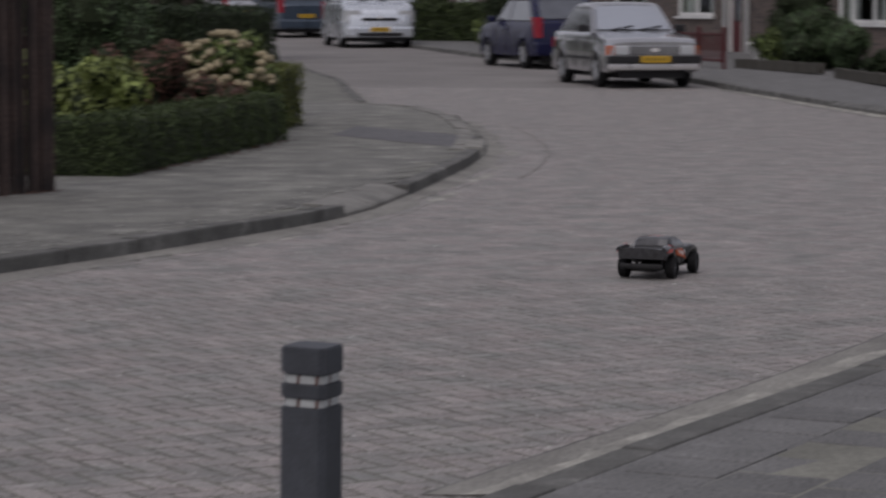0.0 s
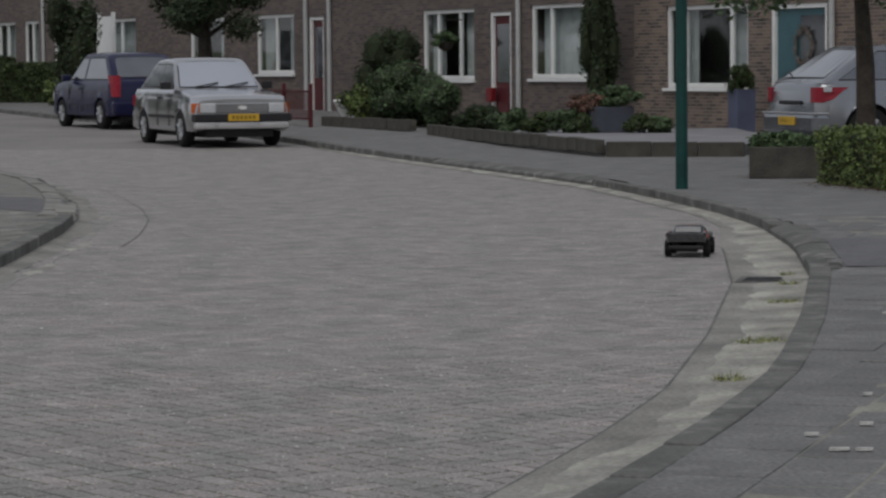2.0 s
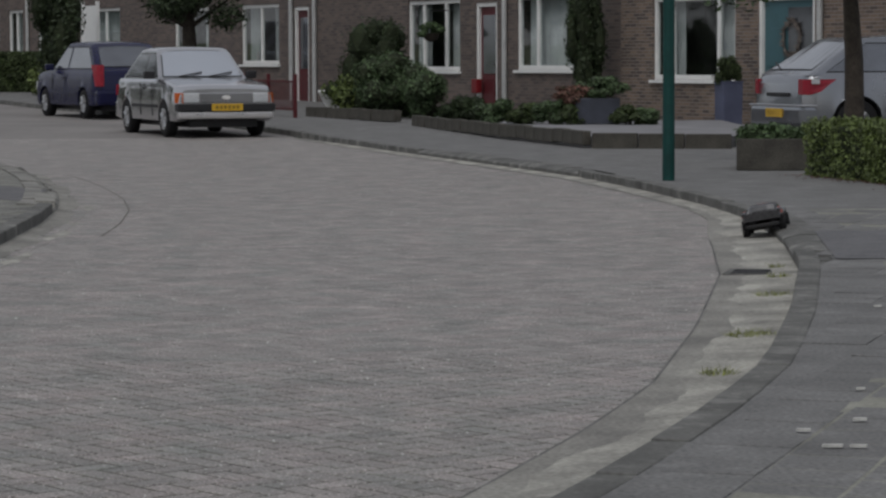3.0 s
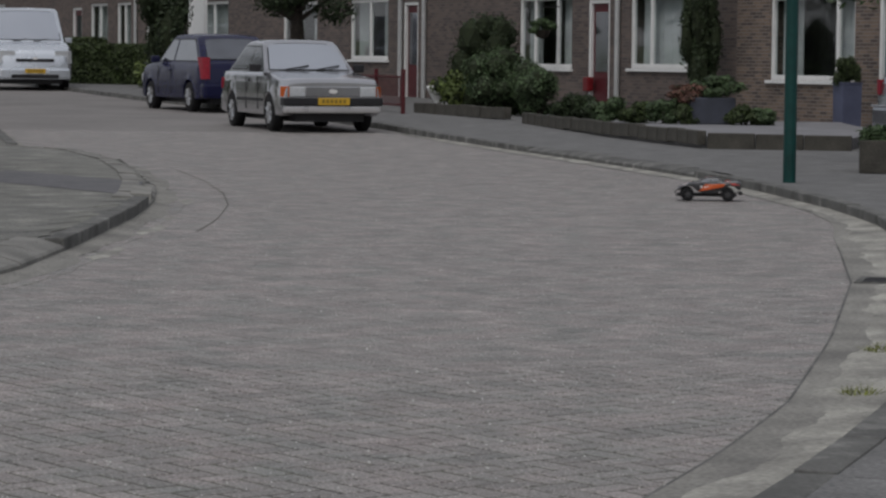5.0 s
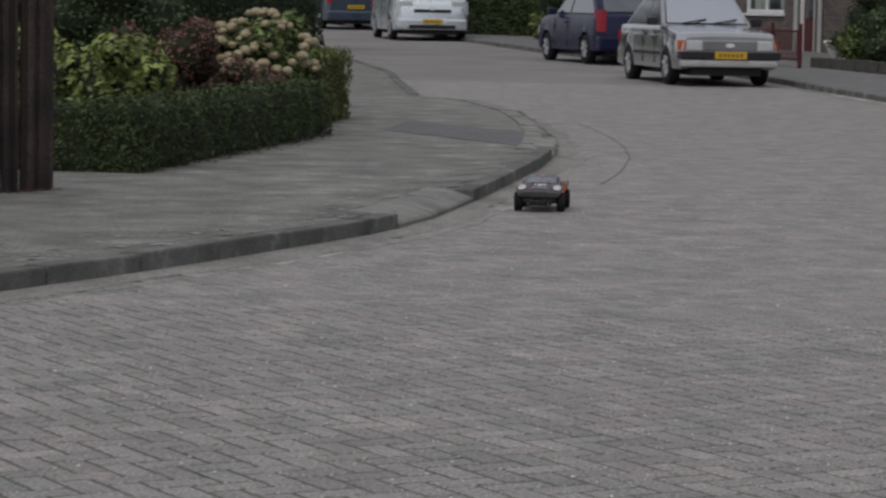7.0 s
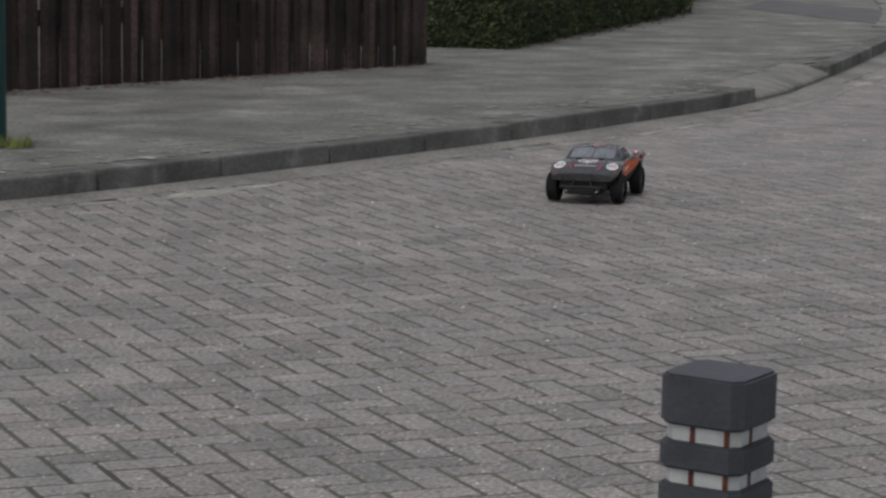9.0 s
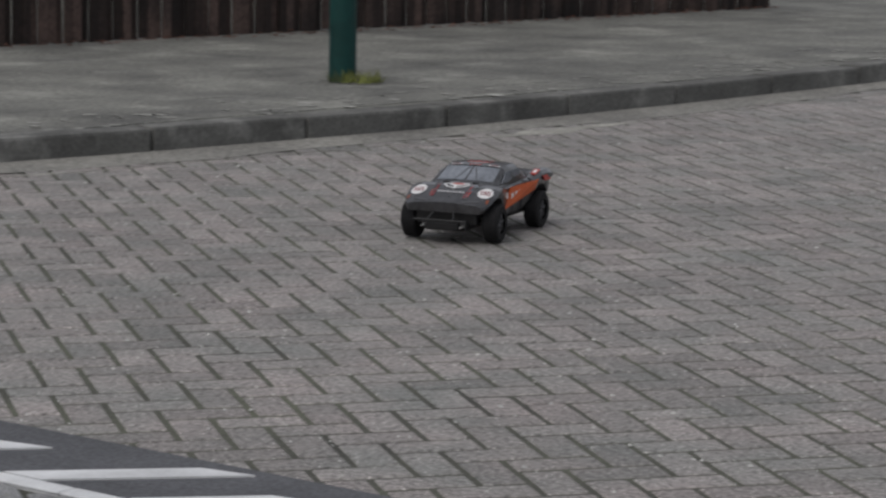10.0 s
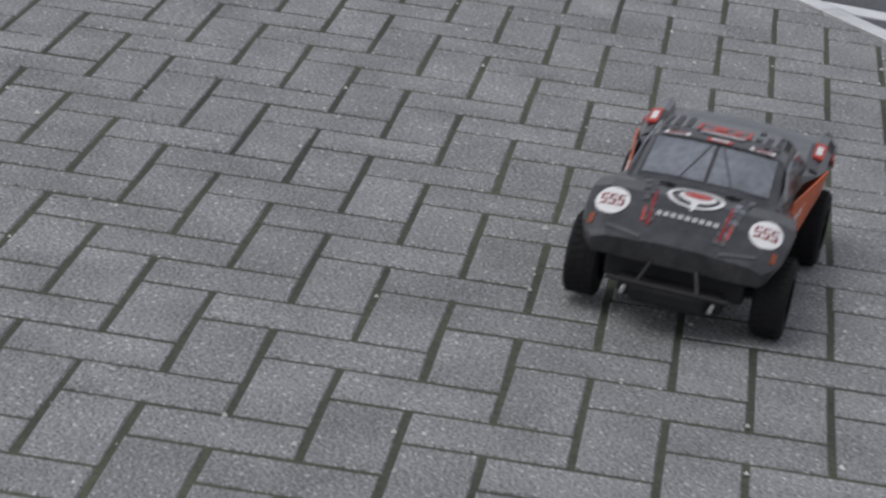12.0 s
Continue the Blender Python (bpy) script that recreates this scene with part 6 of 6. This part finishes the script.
            for k in range(6):
                a = k * math.tau / 6
                rod(bm, (0.004 * math.cos(a), 0.004 * math.sin(a), -s * w * 0.36), (0.028 * math.cos(a), 0.028 * math.sin(a), -s * w * 0.36), 0.0035, 0.003, 6)
            part("spokes", bm, M["metal_bar"], wh, "dark grey spokes")
            wheels.append((wh, x, s))
    body.location.z = 0.004
    body.scale = (0.97, 0.94, 1.0)
    cab.scale = (0.97, 0.94, 1.0)
    cab.location.z = 0.004
    root.scale = (1.07, 1.07, 1.07)
    return root, wheels


truck, truck_wheels = model_truck()

# ------------------------------------------------------------------ paving, piece by piece


def herringbone(ox, oy, th, a, keep):
    """Centres and turns of 2:1 bricks of width a in a right-angled herringbone."""
    c, s = math.cos(th), math.sin(th)
    n = 420
    i, j = np.meshgrid(np.arange(-n, n), np.arange(-n, n))
    i, j = i.ravel(), j.ravel()
    bx, by = (i + 2 * j).astype(float), (-i + 2 * j).astype(float)
    out = []
    for cx, cy, turn in ((-0.5, -1.0, math.pi / 2), (-1.0, -2.5, 0.0)):
        u, v = (bx + cx) * a, (by + cy) * a
        x, y = ox + u * c - v * s, oy + u * s + v * c
        k = keep(x, y)
        out.append(np.stack([x[k], y[k], np.full(k.sum(), th + turn)], 1))
    return np.concatenate(out)


def brick_arrays(rows, length, width, depth, rng, gap=0.006, chamfer=0.004, lift=0.003):
    """All the bricks of one sheet as vertices and faces: a chamfered top and four sides each."""
    n = len(rows)
    lx, wx = length / 2 - gap / 2, width / 2 - gap / 2
    tx, ty = lx - chamfer, wx - chamfer
    ring = np.array([(-lx, -wx), (lx, -wx), (lx, wx), (-lx, wx)])
    top = np.array([(-tx, -ty), (tx, -ty), (tx, ty), (-tx, ty)])
    turn = rows[:, 2] + rng.normal(0, 0.008, n)
    c, s = np.cos(turn)[:, None], np.sin(turn)[:, None]
    dz = rng.normal(0, lift * 0.5, n)[:, None]
    kx, ky = rng.normal(0, 0.0028, n)[:, None], rng.normal(0, 0.004, n)[:, None]
    v = np.zeros((n, 12, 3))
    for k, (q, z) in enumerate(((ring, -depth), (ring, -chamfer), (top, 0.0))):
        x, y = q[:, 0][None], q[:, 1][None]
        v[:, k * 4:k * 4 + 4, 0] = rows[:, 0:1] + x * c - y * s
        v[:, k * 4:k * 4 + 4, 1] = rows[:, 1:2] + x * s + y * c
        v[:, k * 4:k * 4 + 4, 2] = z + dz + kx * x + ky * y
    one = np.array([(8, 9, 10, 11)] + [(k, (k + 1) % 4, 4 + (k + 1) % 4, 4 + k) for k in range(4)] + [(4 + k, 4 + (k + 1) % 4, 8 + (k + 1) % 4, 8 + k) for k in range(4)])
    f = (one[None] + 12 * np.arange(n)[:, None, None]).reshape(-1, 4)
    return v.reshape(-1, 3), f


def sheet(name, rows, length, width, depth, material, parent, seed, **more):
    v, f = brick_arrays(rows, length, width, depth, np.random.default_rng(seed), **more)
    v[:, 2] += np.maximum(0, v[:, 1] - 42) * 0.01
    me = bpy.data.meshes.new(name)
    me.from_pydata(v.tolist(), [], f.tolist())
    me.update()
    me.materials.append(material)
    ob = put(name, me, parent)
    return tagged(ob, kind="stuff")


road_bed = bpy.data.objects["road"]
A = 0.105
BAND = 0.36


def in_street(x, y):
    inside = (y > 0) & (y < 45.2) & (x > np.interp(y, LY, LX) + 0.1) & (x < np.interp(y, RY, RX) - 0.1)
    return inside & (y > 4.16 - 0.243 * (x + 2.0) + BAND - 0.1)


def in_court(x, y):
    inside = (y > -1.0) & (x > -9) & (x < np.interp(y, RY, RX) - 0.05)
    return inside & (y < 4.16 - 0.243 * (x + 2.0) + 0.07)


AB = 0.0995
brown = herringbone(-2.6, 7.0, radians(38), AB, in_street)
near = brown[:, 1] < 12
sheet("brown_bricks", brown[near], 2 * AB, AB, 0.05, M["brown_brick"], road_bed, 5, gap=0.0105, chamfer=0.005, lift=0.0009)
sheet("brown_bricks", brown[~near], 2 * AB, AB, 0.05, M["brown_brick"], road_bed, 7, gap=0.008, chamfer=0.003, lift=0.001)

grey = herringbone(-2.763, 2.577, 0.7126, A, in_court)
order = np.argsort(np.hypot(grey[:, 0] + 2.75, grey[:, 1] - 2.75))
pick = np.zeros(len(grey), bool)
pick[order[:300]] = True
sheet("grey_bricks", grey[~pick], 0.21, A, 0.05, M["grey_brick_rest"], road_bed, 6, gap=0.009, chamfer=0.0025, lift=0.001)
v0, f0 = brick_arrays(np.array([[0.0, 0.0, 0.0]]), 0.21, A, 0.05, np.random.default_rng(1), gap=0.009, chamfer=0.0025, lift=0.0)
grey_me = mesh_of("grey_brick", v0.tolist(), f0.tolist(), M["grey_brick"])
for x, y, turn in grey[pick]:
    put("brick", grey_me, road_bed, pose(x, y, random.gauss(0, 0.0004), random.gauss(0, 0.16), random.gauss(0, 0.14), math.degrees(turn) + random.gauss(0, 0.5)))

court_bed = mesh_of("forecourt_bed", [(-9.0, -1.2, -0.0018), (0.5, -1.2, -0.0018), (0.5, band_y(0.5), -0.0018), (-9.0, band_y(-9.0), -0.0018)], [(0, 1, 2, 3)], M["joint"])
tagged(put("forecourt_bed", court_bed), "dark sand in the joints of the forecourt", "paving", kind="structure")

# the dark band with white blocks across the street mouth, the bricks cut off along its edges
BD = Vector((-1, 0.243)).normalized()
BN = Vector((0.243, 1.0)).normalized()
band_me = mesh_of("band_bed", [(*(Vector((x, band_y(x))) + BN * o), 0.0045) for o, x in ((-0.026, 0.5), (-0.026, -9.0), (BAND, -9.0), (BAND, 0.5))], [(3, 2, 1, 0)], M["dark_brick"])
band_root = tagged(put("road_band", band_me), "dark paved band with white blocks across the street", "road marking", kind="structure")
v1, f1 = brick_arrays(np.array([[0.0, 0.0, 0.0]]), 0.21, 0.052, 0.03, np.random.default_rng(1), gap=0.004, chamfer=0.002, lift=0.0)
line_me = mesh_of("white_block", v1.tolist(), f1.tolist(), M["white_brick"])
line_turn = math.degrees(math.atan2(BD.y, BD.x))
for k in range(46):
    q = Vector((-0.9, band_y(-0.9))) + BD * 0.21 * k
    if q.x > right_x(q.y) - 0.1:
        continue
    put("white_block", line_me, band_root, pose(q.x, q.y, 0.009 + random.uniform(-0.001, 0.001), 0, 0, line_turn + random.uniform(-0.6, 0.6)))
SD = Vector((math.cos(radians(31)), math.sin(radians(31))))
for long_ in (0.41, 0.295):
    pts = [(0, 0), tuple(SD * long_), tuple(SD * (long_ - 0.03) + BD * 0.1), tuple(BD * 0.1)]
    stripe_me = bpy.data.meshes.new("white_stripe")
    bm = bmesh.new()
    lo_v = [bm.verts.new((*q, -0.02)) for q in pts]
    hi_v = [bm.verts.new((*q, 0.0)) for q in pts]
    bm.faces.new(hi_v)
    for k in range(4):
        bm.faces.new((lo_v[k], lo_v[(k + 1) % 4], hi_v[(k + 1) % 4], hi_v[k]))
    bmesh.ops.recalc_face_normals(bm, faces=bm.faces)
    bm.to_mesh(stripe_me)
    bm.free()
    stripe_me.materials.append(M["white_brick"])
    for k in range(-3, 12):
        x = (-2.73 if long_ > 0.4 else -2.41) - 0.69 * k
        q = Vector((x, band_y(x))) + BN * 0.03
        if q.x < right_x(q.y) - 0.5:
            put("white_stripe", stripe_me, band_root, pose(q.x, q.y, 0.008 + random.uniform(-0.0008, 0.0008), 0, 0, random.uniform(-0.5, 0.5)))

# slabs of the pavements
def slab_grid(ox, oy, rz, keep, size=0.3):
    n = 90
    i, j = np.meshgrid(np.arange(-n, n), np.arange(-n, n))
    u, v = (i + 0.5 * (j % 2)).ravel() * size, j.ravel() * size
    c, s = math.cos(rz), math.sin(rz)
    x, y = ox + u * c - v * s, oy + u * s + v * c
    k = keep(x, y)
    return np.stack([x[k], y[k], np.full(k.sum(), rz)], 1)


left_rows = slab_grid(-4.5, 14.0, radians(66), lambda x, y: (y > 6) & (y < 36) & (x < np.interp(y, LY, LX) - 0.24) & (x > np.interp(y, LY, LX) - 4.5))
right_rows = slab_grid(3.5, 20.0, radians(70), lambda x, y: (y > 4) & (y < 21.8) & (x > np.interp(y, RY, RX) + 0.24) & (x < np.interp(y, RY, RX) + 4.0))
for nm, rows_, mat_, host in (("left_slabs", left_rows, M["slab"], "pavement_left"), ("right_slabs", right_rows, M["slab_right"], "pavement_right")):
    vv, ff = brick_arrays(rows_, 0.3, 0.3, 0.03, np.random.default_rng(8), gap=0.014 if host == "pavement_right" else 0.003, chamfer=0.0015, lift=0.002 if host == "pavement_right" else 0.0004)
    vv[:, 2] += 0.0915 + np.maximum(0, vv[:, 1] - 42) * 0.01
    me = bpy.data.meshes.new(nm)
    me.from_pydata(vv.tolist(), [], ff.tolist())
    me.update()
    me.materials.append(mat_)
    tagged(put(nm, me, bpy.data.objects[host]), kind="stuff")

# ------------------------------------------------------------------ what moves
TRUCK = [
    # seconds, x, y, height, heading
    (0.0, -0.27, 12.35, 0, 74), (0.1, -0.07, 12.75, 0, 80), (0.2, 0.09, 13.3, 0, 85), (0.3, 0.2, 13.65, 0, 88), (0.4, 0.28, 14.0, 0, 90), (0.6, 0.35, 14.55, 0, 91), (0.8, 0.28, 15.4, 0, 88),
    (1.0, 0.38, 16.5, 0, 78), (1.2, 0.63, 17.4, 0, 62), (1.5, 1.27, 18.45, 0, 46), (1.8, 1.92, 18.8, 0, 64), (2.0, 2.25, 18.97, 0, 78), (2.2, 2.44, 19.4, 0, 78), (2.5, 2.64, 19.86, 0, 71),
    (2.8, 2.86, 19.88, 0.012, 74), (3.0, 3.02, 19.9, 0.036, 77), (3.2, 3.16, 20.3, 0.084, 80), (3.5, 3.42, 21.5, 0.104, 82), (3.8, 3.46, 22.4, 0.104, 96), (4.1, 3.36, 23.3, 0.104, 108), (4.4, 3.12, 24.2, 0.08, 128), (4.6, 2.9, 24.7, 0.02, 146),
    (4.8, 2.6, 25.15, 0, 164), (5.0, 2.21, 25.5, 0, 176), (5.2, 1.76, 25.62, 0, 186), (5.5, 1.29, 25.6, 0, 205), (5.8, 0.79, 25.15, 0, 219), (6.0, 0.42, 24.75, 0, 226), (6.2, -0.1, 24.1, 0, 231), (6.5, -1.0, 22.5, 0, 244),
    (6.8, -1.72, 19.8, 0, 258), (7.0, -2.0, 17.95, 0, 271), (7.2, -2.05, 16.9, 0, 276), (7.6, -2.1, 15.8, 0, 268), (8.0, -2.2, 14.5, 0, 266), (8.4, -2.32, 13.2, 0, 266),
    (8.8, -2.42, 11.85, 0, 272), (9.0, -2.43, 11.0, 0, 270), (9.3, -2.64, 9.9, 0, 266), (9.5, -2.8, 9.25, 0, 264), (10.0, -3.2, 7.78, 0, 270), (10.5, -3.35, 6.27, 0, 275), (11.0, -3.3, 4.88, 0, 293),
    (11.2, -3.2, 4.55, 0, 296), (11.4, -3.02, 4.15, 0, 297), (11.5, -2.905, 3.93, 0, 299), (11.7, -2.67, 3.46, 0, 301), (11.8, -2.585, 3.285, 0, 302), (12.0, -2.385, 2.96, 0, 303),
]


def motions():
    walk(cam, [gaze(*row) for row in PATH], EXPOSURES)
    lean = {2.8: -3.0, 3.0: -10.0, 3.2: -4.0, 4.4: 3.0, 4.6: 6.0}
    walk(truck, [(t, pose(x, y, z + (0.003 if t < 11 else 0.006), lean.get(t, 0) if t < 11 else -2.2, 0, h)) for t, x, y, z, h in TRUCK])
    rows = np.array([r[:3] for r in TRUCK])
    heads = np.array([r[4] for r in TRUCK], float)
    ts = [k / 30 for k in range(0, 361)]
    xs, ys = np.interp(ts, rows[:, 0], rows[:, 1]), np.interp(ts, rows[:, 0], rows[:, 2])
    hs = np.interp(ts, rows[:, 0], heads)
    for wh, wx, s in truck_wheels:
        spin, out = 0.0, []
        for k, t in enumerate(ts):
            if k:
                step = math.degrees(math.hypot(xs[k] - xs[k - 1], ys[k] - ys[k - 1]) / 0.054)
                spin += (step + 30) % 60 - 30
            turn = 0.0
            if wx > 0:
                j = min(k + 3, 360)
                turn = max(-24, min(24, (hs[j] - hs[max(0, j - 6)]) * 1.1))
            out.append((t, Matrix.Translation((wx, s * 0.124, 0.054)) @ Matrix.Rotation(radians(turn), 4, "Z") @ Matrix.Rotation(radians(90), 4, "X") @ Matrix.Rotation(radians(spin), 4, "Z")))
        walk(wh, out)


motions()
